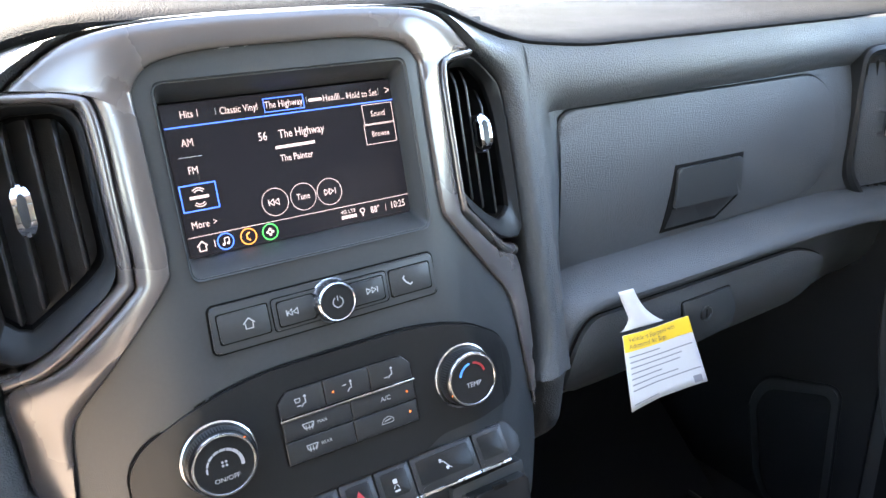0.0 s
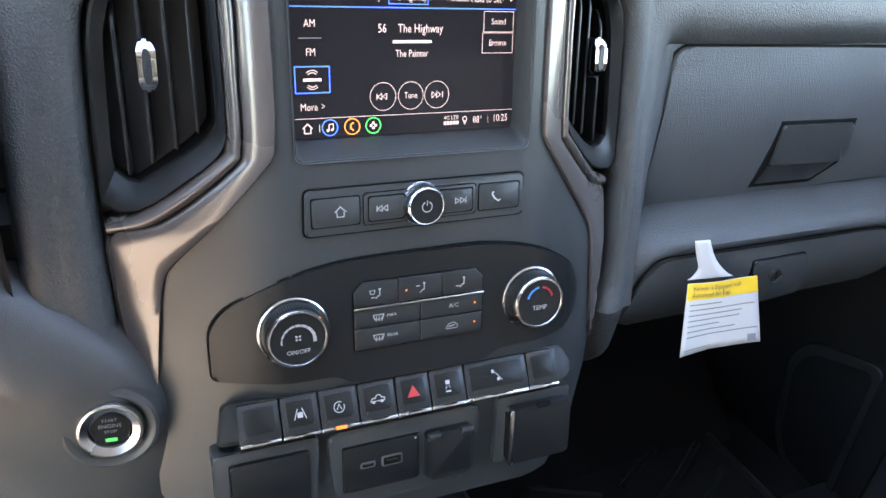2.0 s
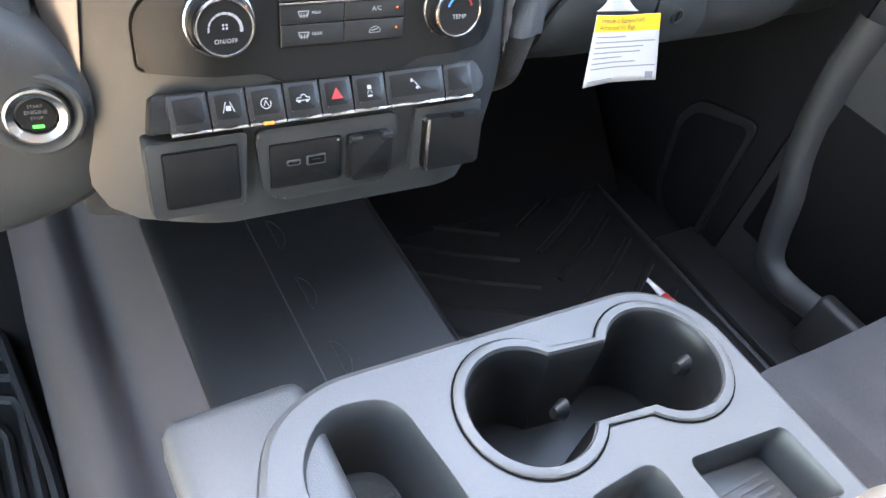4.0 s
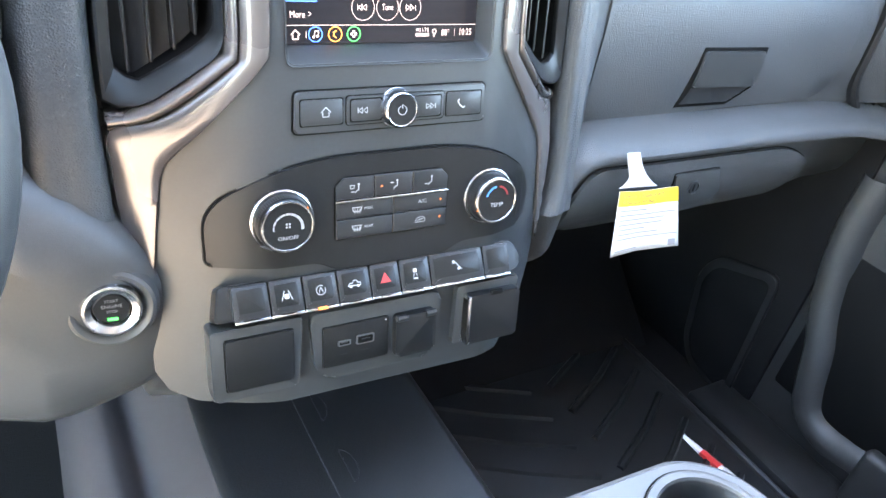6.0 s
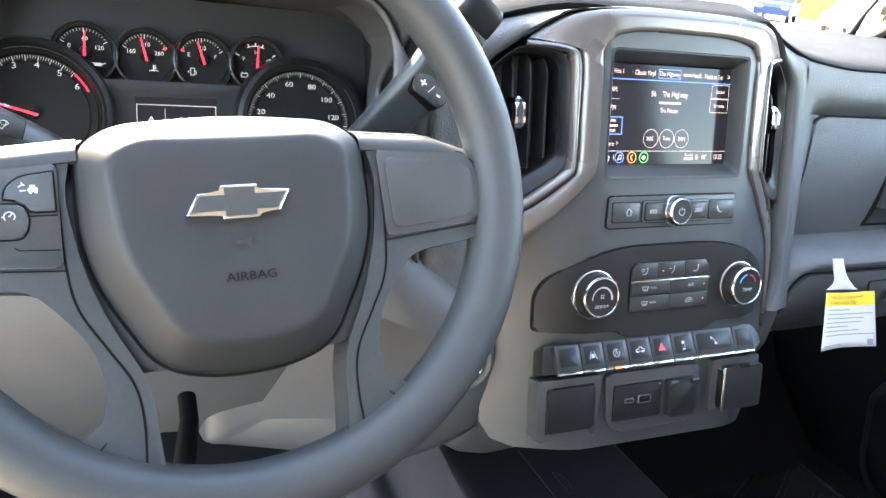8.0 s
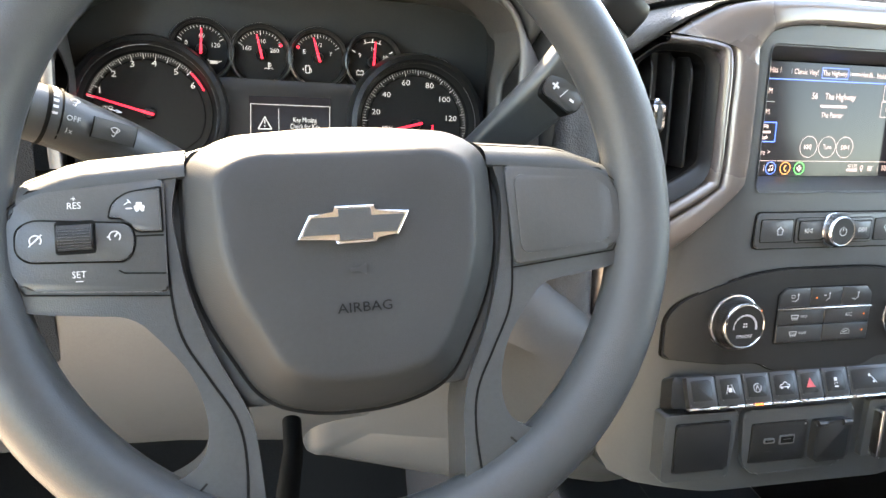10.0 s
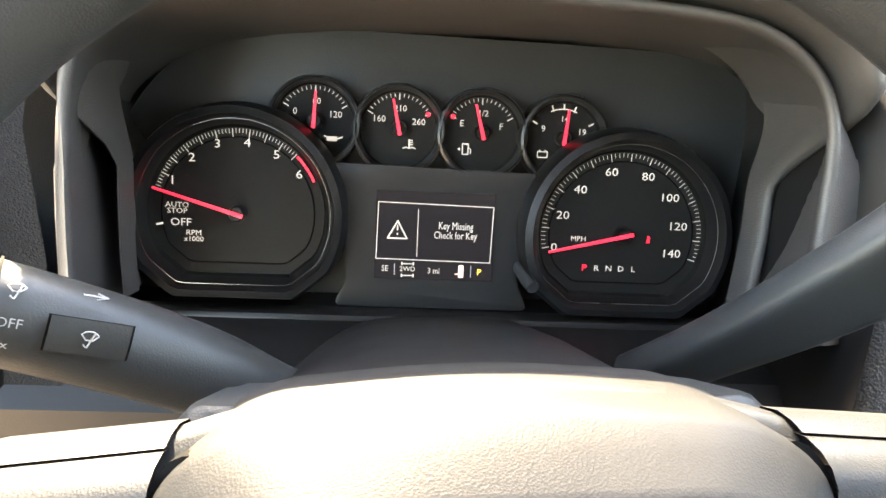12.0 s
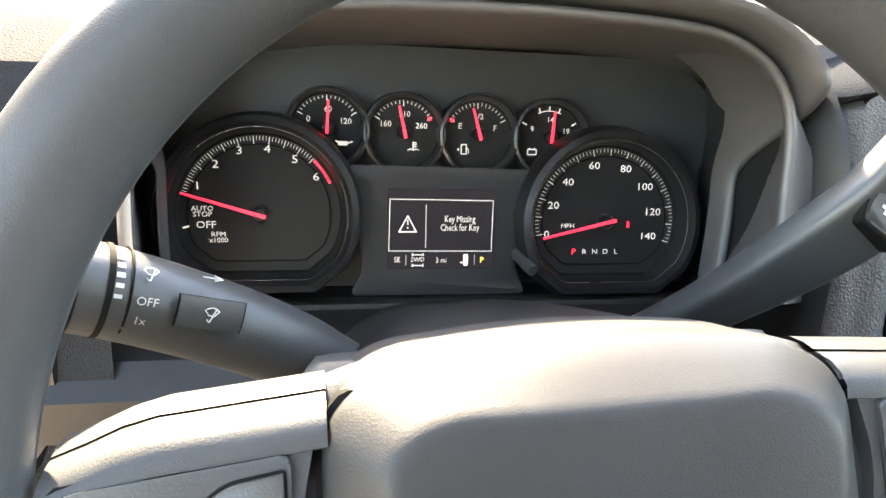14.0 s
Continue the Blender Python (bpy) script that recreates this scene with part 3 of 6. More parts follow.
RS = .0225
SMALL = [(-.0715, .0575), (-.0235, .0555), (.0245, .055), (.0725, .054)]
DATA = [("0", "60", "120", 87), ("160", "210", "260", 102), ("E", "1/2", "F", 105), ("9", "14", "19", 85)]
NAMES = ["oil_pressure_gauge", "coolant_gauge", "fuel_gauge", "volt_gauge"]
for k, ((gx, gy), (a, b, c, ang)) in enumerate(zip(SMALL, DATA)):
    g = gauge_ring(NAMES[k], gx, gy, RS, cluster, rim=.004, proud=.007, back=-.013)
    if k < 3:
        ticks(gx, gy, RS * .93, 150, 30, 16, 8, .0036, g, LIT, wide=.0004)
    else:
        ticks(gx, gy, RS * .93, 150, 30, 6, 1, .0034, g, LIT, wide=.0006, skip=lambda i: i in (1, 5))
        part("band", flat(line(arc(gx, gy, RS * .8, 115, 65, 10), .0006), -.003), LIT, g, smooth=False)
    if k in (1, 2):
        e = 30 if k == 1 else 150
        part("red_mark", flat(line(arc(gx, gy, RS * .86, e - 2, e + 2, 2), .0022), -.0028), RED_GLOW, g, smooth=False)
    text(a, .0052, LIT, g, gx - .0115, gy + .0060, -.003, name="scale_number")
    text(b, .0050, LIT, g, gx + .0007, gy + .0122, -.0032, name="scale_number")
    text(c, .0052, LIT, g, gx + .0115, gy + .0050, -.003, name="scale_number")
    needle(gx, gy + .001, ang, .0165, .004, .0017, g)
    ix, iy = gx + (.0104, .0064, -.0088, -.0112)[k], gy - .0088
    sym = bmesh.new()
    if k == 0:
        flat([bar_poly(ix - .003, iy - .001, ix + .002, iy + .0012)] + line([(ix - .0042, iy + .0014), (ix - .003, iy + .0008)], .0006) + line([(ix + .002, iy + .0002), (ix + .0045, iy + .001)], .0007), -.003, sym)
    elif k == 1:
        flat(line([(ix, iy - .001), (ix, iy + .003)], .0008) + [bar_poly(ix + .0004, iy + y, ix + .0018, iy + y + .0005) for y in (.0004, .0014, .0024)]
             + line([(ix - .003, iy - .0012), (ix - .0015, iy - .0006), (ix, iy - .0012), (ix + .0015, iy - .0006), (ix + .003, iy - .0012)], .0005), -.003, sym)
    elif k == 2:
        flat(line([(ix - .0014, iy - .0024), (ix - .0014, iy + .0026), (ix + .0014, iy + .0026), (ix + .0014, iy - .0024)], .0006, True) + line([(ix + .0014, iy + .001), (ix + .0026, iy), (ix + .0026, iy - .002)], .0005)
             + [[(ix - .004, iy), (ix - .0026, iy + .0009), (ix - .0026, iy - .0009)]], -.003, sym)
    else:
        flat(line([(ix - .0024, iy - .0014), (ix + .0024, iy - .0014), (ix + .0024, iy + .0014), (ix - .0024, iy + .0014)], .0005, True) + [bar_poly(ix - .0018, iy + .0016, ix - .001, iy + .0022), bar_poly(ix + .001, iy + .0016, ix + .0018, iy + .0022)], -.003, sym)
    for v in sym.verts:
        v.co.x, v.co.y = ix + (v.co.x - ix) * 1.2, iy + (v.co.y - iy) * 1.2
    part("symbol", sym, LIT, g, smooth=False)

# panel between the dials and the small display
part("cluster_mask", prism(rounded([(-.062, .036), (.060, .034), (.052, .024), (.048, -.03), (.056, -.046), (-.058, -.046), (-.05, -.03), (-.054, .024)], .005), -.008, -.002, .001), BUTTON, cluster)
part("lower_step", box(-.172, -.056, -.010, .168, -.047, .016, .003), DARKP, cluster)
dic = part("driver_display", prism(rect(-.0345, -.029, .0335, .0215), -.002, -.0008), SCREEN_LIT, cluster, "small dark driver display")
part("message_frame", flat(line([(-.0338, -.0175), (.0318, -.0180), (.0325, .0142), (-.0332, .0150)], .0005, True) + line([(-.0105, -.0155), (-.0105, .0115)], .0004), -.0003), LIT, dic, smooth=False)
text("Key Missing", .0060, LIT, dic, .0112, .0024, -.0003, squeeze=.70)
text("Check for Key", .0060, LIT, dic, .0112, -.0030, -.0003, squeeze=.70)
part("warning_triangle", flat(line([(-.0275, -.0055), (-.0165, -.0055), (-.022, .0045)], .0008, True) + [bar_poly(-.0224, -.001, -.0216, .0022), bar_poly(-.0224, -.0036, -.0216, -.0024)], -.0003), LIT, dic, smooth=False)
text("SE", .0048, LIT, dic, -.0285, -.0232, -.0003, squeeze=.85)
text("2WD", .004, LIT, dic, -.0155, -.0232, -.0003)
part("axle_symbol", flat([bar_poly(-.0185, -.0204, -.0125, -.0198), bar_poly(-.0185, -.0272, -.0125, -.0266)] + [bar_poly(x, y, x + .0008, y + .002) for x in (-.0192, -.0126) for y in (-.021, -.0279)], -.0003), LIT, dic, smooth=False)
text("3 mi", .0048, LIT, dic, -.0005, -.0238, -.0003, squeeze=.85)
part("door_symbol", flat([rounded(bar_poly(.0138, -.0272, .0168, -.0198), .0008), bar_poly(.0118, -.0255, .0138, -.0248)], -.0003), PINK, dic, smooth=False)
text("P", .0052, YELLOW_LIT, dic, .0258, -.0238, -.0003)
for x in (-.0232, .0208):
    part("divider", flat([bar_poly(x, -.0268, x + .0004, -.0200)], -.0003), PANEL_PRINT, dic, smooth=False)
part("trip_stem", tube([(.0495, -.020, -.004), (.0525, -.0255, .012), (.0545, -.028, .018)], [.0042, .004, .0036], 12), FASCIA, cluster)

# ---------------------------------------------------------------- steering wheel
wheel = thing("steering_wheel", "four-spoke dark grey steering wheel with airbag cover", "steering wheel", WHEEL)
part("rim", tube([(.1710 * math.cos(a), .1710 * math.sin(a) * (1.015 if math.sin(a) > 0 else 1) + .003, .009 * max(0.0, math.sin(a)) ** 1.5) for a in [2 * math.pi * i / 96 for i in range(96)]], .0178, 18, closed=True), LEATHER, wheel)
AIRBAG = rounded([(1.045 * x, y) for x, y in [(-.076, .028), (-.058, .0405), (0, .0455), (.058, .0405), (.076, .028), (.077, -.035), (.046, -.093), (.018, -.102), (-.018, -.102), (-.046, -.093), (-.077, -.035)]],
                 [.012, .02, .05, .02, .012, .03, .02, .02, .02, .02, .03], 6)


def cover_mesh():
    """The airbag cover: a flat face with a broad sloping shoulder along its top."""
    rows = []
    for d, w, drop in ((.003, -.060, -.0040), (.0, -.052, -.0050), (.0, -.036, -.0042), (.0, -.018, -.0020), (.0, -.002, .0), (.0012, .0035, .0), (.003, .0065, .0), (.009, .0125, .0), (.0155, .0190, .0), (.0175, .0207, .0), (.0195, .0216, .0), (.022, .0219, .0), (.035, .0223, .0), (.05, .0224, .0)):
        rows.append([(x, y - drop * smooth01(-.02, .03, y), w) for x, y in inset(AIRBAG, d)])
    bm = loft(rows, closed=True)
    bm.faces.new([v for v in bm.verts[-len(AIRBAG):]])
    return bm


part("cover_gap", prism([(x, min(y, .034)) for x, y in offset(AIRBAG, -.0012)], -.03, .0008), VOID, wheel)
cover = part("airbag_cover", cover_mesh(), COVER, wheel, angle=60)
EMB = [(1.08 * x, y) for x, y in [(-.0265, -.0068), (-.0205, .0050), (-.0090, .0050), (-.0090, .0088), (.0090, .0088), (.0090, .0050), (.0255, .0050), (.0195, -.0068), (.0090, -.0068), (.0090, -.0098), (-.0090, -.0098), (-.0090, -.0068)]]
em = part("emblem", prism([(x, y - .0092) for x, y in EMB], .021, .0258, .0009), CHROME, cover, "chrome-edged emblem", smooth=False)
part("emblem_insert", prism([(x, y - .0092) for x, y in offset(EMB, .0017)], .0251, .0262), FASCIA, em, smooth=False)
text("AIRBAG", .0068, VOID, cover, 0.002, -.0500, .0233, squeeze=1.15)
part("horn_symbol", flat([[(-.004, -.0325), (.0, -.0325), (.004, -.0345), (.004, -.0285), (.0, -.0305), (-.004, -.0305)]], .0233), BUTTON, cover, smooth=False)
rows = []
for d, w in ((-.0080, -.060), (-.0105, -.050), (-.0110, -.012), (-.0105, -.005), (-.0085, -.0015), (-.0050, .0), (.004, .0)):
    rows.append([(x, max(-.094, min(y, .040 + .001 * d)), w - .034 * smooth01(.012, .038, y)) for x, y in offset(AIRBAG, d)])
band = []
for k in range(17):
    x = -.082 + .164 * k / 16
    top_y = .0462 - .0075 * (abs(x) / .066) ** 2.2
    band.append([(x, top_y + dy, w) for dy, w in ((-.010, -.010), (-.0015, -.0130), (.0008, -.0165), (.0018, -.0230), (.0010, -.0330), (-.008, -.0440))])
part("hub_band", loft(band), LEATHER, wheel, "rounded band behind the airbag cover", angle=60)
part("hub_shell", loft(rows, closed=True), LEATHER, wheel, angle=60)
SPOKE = [(.0800, .0230), (.1400, .0185), (.1560, .0090), (.1600, -.0350), (.1460, -.0400), (.1040, -.0450), (.0930, -.0570), (.0783, -.0764), (.0735, -.1000), (.0770, -.1150), (.0870, -.1220), (.1030, -.1270), (.0900, -.1480), (.0480, -.1600), (.0500, -.1450), (.0530, -.0990), (.0705, -.0640), (.0800, -.0338), (.0850, .0031), (.0810, .0208)]
def curve2(pts, n=5):
    return [(p.x, p.y) for p in curve_pts([(x, y, 0) for x, y in pts], n)]


for s in (1, -1):
    sp = part("spoke", prism(rounded([(s * x, y) for x, y in SPOKE], .014, 5), -.026, .005, .0016, 2), LEATHER, wheel)
    part("spoke_groove", flat(line(curve2([(s * .0878, .0160), (s * .0872, -.0300), (s * .0835, -.0560), (s * .0720, -.0780), (s * .0610, -.0985), (s * .0580, -.1200), (s * .0600, -.1520)]), .0013), .0053), VOID, sp, smooth=False)
    part("foot_seam", flat(line([(s * .0770, -.1260), (s * .0860, -.1345), (s * .0830, -.1470), (s * .0640, -.1575)], .0011), .0053), VOID, sp, smooth=False)
    for nm, prof in (("upper_strip", ((.0195, .003), (.0203, .0062), (.0240, .0066), (.0280, .0046), (.0312, .0005), (.0336, -.0058), (.0338, -.012))), ("spoke_top", ((.0338, -.012), (.0344, -.0072), (.0366, -.0120), (.0382, -.0190), (.0380, -.0280), (.034, -.034)))):
        rows = []
        for k in range(9):
            x = .0772 + .0091 * k
            fall = .0058 * k / 8 + .007 * smooth01(5, 8.5, k)
            rows.append([(s * x, y - fall, w) for y, w in prof])
        part(nm, loft(rows), LEATHER, sp, angle=60)
    part("spoke_seam", flat(line([(s * x, y) for x, y in ((.0868, .0212), (.1450, .0160), (.1560, .0068), (.1562, -.0205), (.1485, -.0310), (.0876, -.0362))], .0008), .0056), VOID, sp, smooth=False)
# blank pad on one side
PAD = [(.0870, .0195), (.1440, .0145), (.1540, .0060), (.1545, -.0200), (.1475, -.0295), (.0880, -.0345)]
PAD_R = [.003, .010, .012, .012, .008, .003]
pr = part("blank_pad", prism(rounded(PAD, PAD_R, 5), 0, .0072, .0012), FASCIA, wheel)
part("pad_dish", prism(rounded(offset(PAD, .0045), .006, 5), .0070, .0080, .0007), FASCIA, pr)
# cruise control pad on the other
pl = part("cruise_pad", prism(rounded([(-x, y) for x, y in PAD], PAD_R, 5), 0, .0072, .0012), FASCIA, wheel)
ACC = rounded([(-.0885, .0155), (-.1040, .0135), (-.1105, .0085), (-.1120, .0018), (-.1042, .0010), (-.1005, -.0055), (-.0885, -.0058)], [.001, .004, .005, .001, .003, .003, .001], 4)
OVAL = rounded([(-.1020, -.0010), (-.1445, .0025), (-.1510, -.0015), (-.1512, -.0122), (-.1465, -.0168), (-.1040, -.0190), (-.1005, -.0110)], .006, 5)
for poly in (ACC, OVAL):
    part("key_gap", prism(offset(poly, -.0004), .0066, .0077), VOID, pl)
    part("cruise_key", prism(offset(poly, .0005), .0066, .0086, .0007), FASCIA, pl)
part("key_gap", flat(line([(-.0885, -.0075), (-.1005, -.0072)], .0008) + line([(-.0885, -.0255), (-.1065, -.0242), (-.1085, -.0228)], .0006), .0074), VOID, pl, smooth=False)
part("roller_well", prism(rect(-.1345, -.0142, -.1175, .0012, .002), .008, .0089), VOID, pl)
roller = part("thumb_roller", tube([(-.1335, -.0065, .0078), (-.1185, -.0065, .0078)], .0058, 24), DARKP, pl)
for k in range(11):
    a = radians(20 + 14 * k)
    part("roller_rib", box(-.1330, -.0065 + .0058 * math.cos(a) - .0003, .0078 + .0058 * math.sin(a) - .0003, -.1190, -.0065 + .0058 * math.cos(a) + .0003, .0078 + .0058 * math.sin(a) + .0003), BUTTON, roller, smooth=False)
text("RES", .0044, PANEL_PRINT, pl, -.1262, .0082, .0075, squeeze=.9)
text("+", .004, PANEL_PRINT, pl, -.1262, .0114, .0075)
text("SET", .0044, PANEL_PRINT, pl, -.1256, -.0236, .0075, squeeze=.9)
part("set_underline", flat([bar_poly(-.1272, -.0268, -.1240, -.0264)], .0075), PANEL_PRINT, pl, smooth=False)
for ix in (-.1095, -.1425):
    pol = line(arc(ix, -.0070, .0024, -40, 220, 14), .0006) + line([(ix, -.0070), (ix + .0013, -.0055)], .0007)
    pol += line([(ix - .0026, -.0094), (ix + .0026, -.0044)], .0006) if ix < -.13 else [bar_poly(ix - .0034, -.0074, ix - .0020, -.0068)]
    part("key_symbol", flat(pol, .0089), PANEL_PRINT, pl, smooth=False)
ix, iy = -.1000, .0066
part("key_symbol", flat([rounded(bar_poly(ix - .0005, iy - .0016, ix + .0042, iy + .0004), .0008), bar_poly(ix + .0005, iy + .0004, ix + .0030, iy + .0018), bar_poly(ix - .0040, iy - .0012, ix - .0012, iy - .0006), circle(ix + .0008, iy - .0019, .0008, 8), circle(ix + .0032, iy - .0019, .0008, 8)]
     + line([(ix - .0045, iy + .0010), (ix - .0025, iy + .0022)], .0005) + line([(ix - .0030, iy + .0032), (ix - .0018, iy + .0016)], .0005), .0089), PANEL_PRINT, pl, smooth=False)

# ---------------------------------------------------------------- column, stalk, shift lever
column = thing("steering_column", "dark plastic steering column shroud", "steering column", WHEEL)
part("upper_shroud", loft([[(x * k, (y * k) + dv, w) for x, y in rounded([(-.085, -.06), (.085, -.06), (.080, .024), (.045, .050), (-.045, .050), (-.080, .024)], .022, 6)] for k, w, dv in ((.9, -.05, 0), (1.0, -.07, 0), (1.02, -.16, .005), (1.0, -.26, .01))], closed=True, cap=True), DARKP, column)


part("lower_shroud", loft([[(x * k, y * k - .055, w) for x, y in rounded([(-.072, .02), (.072, .02), (.066, -.022), (.030, -.040), (-.030, -.040), (-.066, -.022)], .018, 5)] for k, w in ((.9, -.055), (1.0, -.075), (1.0, -.16), (.95, -.26))], closed=True, cap=True), DARKP, column)
tilt = tube([(-.028, -.118, -.105), (-.030, -.132, -.080), (-.036, -.150, -.060), (-.040, -.168, -.052)], [.006, .006, .0065, .0072], 12, squash=.7)
part("tilt_handle", tilt, VOID, column, "black tilt handle")


def to_local(m, pts):
    q = m.inverted()
    return [q @ Vector(p) for p in pts]


SP_W = curve_pts([(-.455, .075, .835), (-.485, .050, .856), (-.512, .030, .877), (-.535, .016, .896), (-.562, .002, .917), (-.600, -.014, .940), (-.640, -.029, .956)], 6)
stalk = thing("turn_signal_stalk", "dark grey wiper and turn signal stalk with printed symbols", "column stalk", pose(-.600, -.014, .940))
SM = pose(-.600, -.014, .940)
SP = to_local(SM, SP_W)
part("stem", tube(SP, [.0105 + .0055 * smooth01(9, 20, i) for i in range(len(SP))], 20), FASCIA, stalk)
axis = (SP[-1] - SP[-7]).normalized()
side = Vector((0, -1, 0)) - axis * axis.dot(Vector((0, -1, 0)))
side.normalize()
upv = axis.cross(side)
if upv.z < 0:
    upv = -upv


def on_stalk(along, turn, lift=.0162):
    """A place on the stalk's skin: metres from its mark towards the tip, degrees from the side that faces the driver, upwards."""
    a = radians(turn + 22)
    return axis * (along - .020) + (side * math.cos(a) + upv * math.sin(a)) * lift


def stalk_patch(a0, a1, t0, t1, lift, name, mat, par, thick=.0):
    rows = [[on_stalk(a0 + (a1 - a0) * i / 4, t0 + (t1 - t0) * j / 6, lift) for j in range(7)] for i in range(5)]
    return part(name, loft(rows), mat, par)


part("collar", tube([axis * -.0035, axis * -.0015], .0164, 24), VOID, stalk)
for a in (-.0095, .0065):
    part("collar_line", tube([axis * a, axis * (a + .0008)], .0162, 24), VOID, stalk)
for k in range(6):
    stalk_patch(.0136, .0162, 62 - k * 12, 62 - k * 12 + 8.5 - k * .8, .01655, "speed_mark", PANEL_PRINT, stalk)
stalk_patch(-.028, -.004, -22, 18, .0166, "button_gap", VOID, stalk)
wash = stalk_patch(-.0273, -.0047, -21, 17, .0170, "washer_button", FASCIA, stalk)


def stalk_line(pts, mat=PANEL_PRINT, wide=.0006, par=stalk):
    """A print on the stalk: pts are (metres along, degrees round)."""
    part("printed_symbol", tube([on_stalk(a, t, .0164 if par is stalk else .0174) for a, t in pts], wide / 2, 5), mat, par)


for ca, ct, par in ((-.0160, -4, wash), (.0055, 34, stalk), (.034, 20, stalk)):
    fan = [(ca + .0032 * math.sin(radians(a)), ct + 10 * math.cos(radians(a))) for a in range(-50, 51, 20)]
    stalk_line(fan + [(ca + .0010, ct + 1), (ca - .0010, ct + 1), fan[0]], wide=.0005, par=par)
    stalk_line([(ca - .0012, ct + 8), (ca + .0002, ct - 7)], wide=.0006, par=par)
    stalk_line([(ca + .0004, ct - 7), (ca + .0014, ct - 4)], wide=.0005, par=par)
stalk_line([(-.012, 44), (-.019, 44)])
stalk_line([(-.016, 40), (-.019, 44), (-.016, 48)])
for a, body in ((.0055, "OFF"), (.0065, "1x")):
    cu_m = text(body, .0041, PANEL_PRINT, stalk, 0, 0, 0, name="stalk_lettering")
    t0 = 2 if body == "OFF" else -22
    for v in cu_m.data.vertices:
        v.co = on_stalk(a - v.co.x, t0 + math.degrees(v.co.y / .0164), .0165)

LEVER = pose(-.285, .012, .956)
lever = thing("shift_lever", "dark grey column shift lever with plus and minus rocker", "gear lever", LEVER)
LP = curve_pts([(-.352, .085, .852), (-.335, .062, .882), (-.312, .036, .920), (-.287, .020, .956), (-.270, .016, .984), (-.256, .014, 1.004)], 5)
rows = []
for i, p in enumerate(LP):
    d = (LP[min(i + 1, len(LP) - 1)] - LP[max(i - 1, 0)]).normalized()
    across = Vector((d.z, 0, -d.x)).normalized()
    out = across.cross(d)
    t = i / (len(LP) - 1)
    hw, hd = .0135 + .0055 * smooth01(.15, .6, t), .0095
    if i == len(LP) - 1:
        hw, hd = hw * .9, hd * .9
    rows.append([tuple(LEVER.inverted() @ (p + across * a + out * b)) for a, b in rounded([(-hw, -hd), (hw, -hd), (hw, hd), (-hw, hd)], .008, 4)])
part("arm", loft(rows, closed=True, cap=True), FASCIA, lever, angle=50)
tip = [Vector(q) for q in rows[-1]]
tipd = (LP[-1] - LP[-2]).normalized()
mid = sum(tip, Vector()) / len(tip)
cap_rows = [[tuple(mid + (q - mid) * k + tipd * h) for q in tip] for k, h in ((1.0, .0008), (1.06, .002), (1.06, .016), (1.0, .021), (.85, .0235))]
part("end_cap", loft(cap_rows, closed=True, cap=True), DARKP, lever, "rounded dark end cap", angle=50)
RK = frame_of(0, -.0045, 0, 22) @ pose(0, 0, 0, 0, 0, -35)
rk = part("rocker", prism(rounded([(-.0140, .0080), (.0135, .0085), (.0150, -.0020), (.0115, -.0085), (-.0125, -.0085), (-.0150, -.0010)], .003), -.012, .003, .0015), BUTTON, lever)
rk.matrix_local = RK
part("rocker_gap", prism(rounded([(-.0150, .0088), (.0145, .0093), (.0160, -.0020), (.0122, -.0093), (-.0133, -.0093), (-.0160, -.0010)], .003), -.012, .0008), VOID, rk)
text("+", .0105, PANEL_PRINT, rk, -.0075, 0, .0033, bold=.0003)
text("-", .0120, PANEL_PRINT, rk, .0075, 0, .0033, bold=.0003)
part("split_line", flat(line([(-.0008, -.0035), (.0012, .0035)], .0006), .0033), PANEL_PRINT, rk, smooth=False)

# ---------------------------------------------------------------- centre stack
stack = thing("centre_stack", "dark grey centre stack panel framed by satin grey trim", "dashboard panel", STACK)


def bent(bm):
    cut(bm, [s * x for s in (1, -1) for x in (.088, .1, .112, .124, .136, .148, .16, .172, .184)])
    for v in bm.verts:
        v.co.z += bend(v.co.x) + .035 * v.co.x * (1 - smooth01(.0, .06, v.co.y))
    return bm


# the fascia has a window for the screen
RIM_IN = [(.0, .2295), (.04, .2294), (.066, .2270), (.0835, .2215), (.0925, .2100)]
RIM_TOP = [(.0, .2490), (.04, .2488), (.085, .2465), (.122, .2400), (.1545, .2205)]
LEG_IN = [(.0925, .2100), (.0928, .200), (.0926, .190), (.0922, .150), (.0930, .113), (.0980, .0985), (.1300, .0600), (.1530, .0340), (.1605, .0200), (.1645, -.008), (.1680, -.035), (.1705, -.055), (.1720, -.072)]
LEG_OUT = [(.1545, .2205), (.1225, .2150), (.1112, .2030), (.1106, .150), (.1115, .109), (.1180, .0955), (.1580, .0620), (.1890, .0500), (.1905, .020), (.1890, -.010), (.1850, -.040), (.1800, -.060), (.1735, -.076)]
LIP_IN = [(.1560, .2125), (.1250, .2075), (.1195, .1975), (.1188, .150), (.1196, .112), (.1255, .1015), (.1670, .0685), (.1900, .0610)]


edge = smooth_line(RIM_IN)[1:] + smooth_line(LEG_IN)[1:]
grown = [(x + .0025, y + (.0025 if y > .2 else 0)) for x, y in edge]
FACE = [(0, .232)] + grown + [(.168, -.10), (.150, -.135), (.115, -.168), (-.150, -.165), (-.168, -.158), (-.1765, -.142), (-.1765, -.10)] + [(-x, y) for x, y in reversed(grown)]
SCR = rect(-.081, .099, .081, .213, .006)


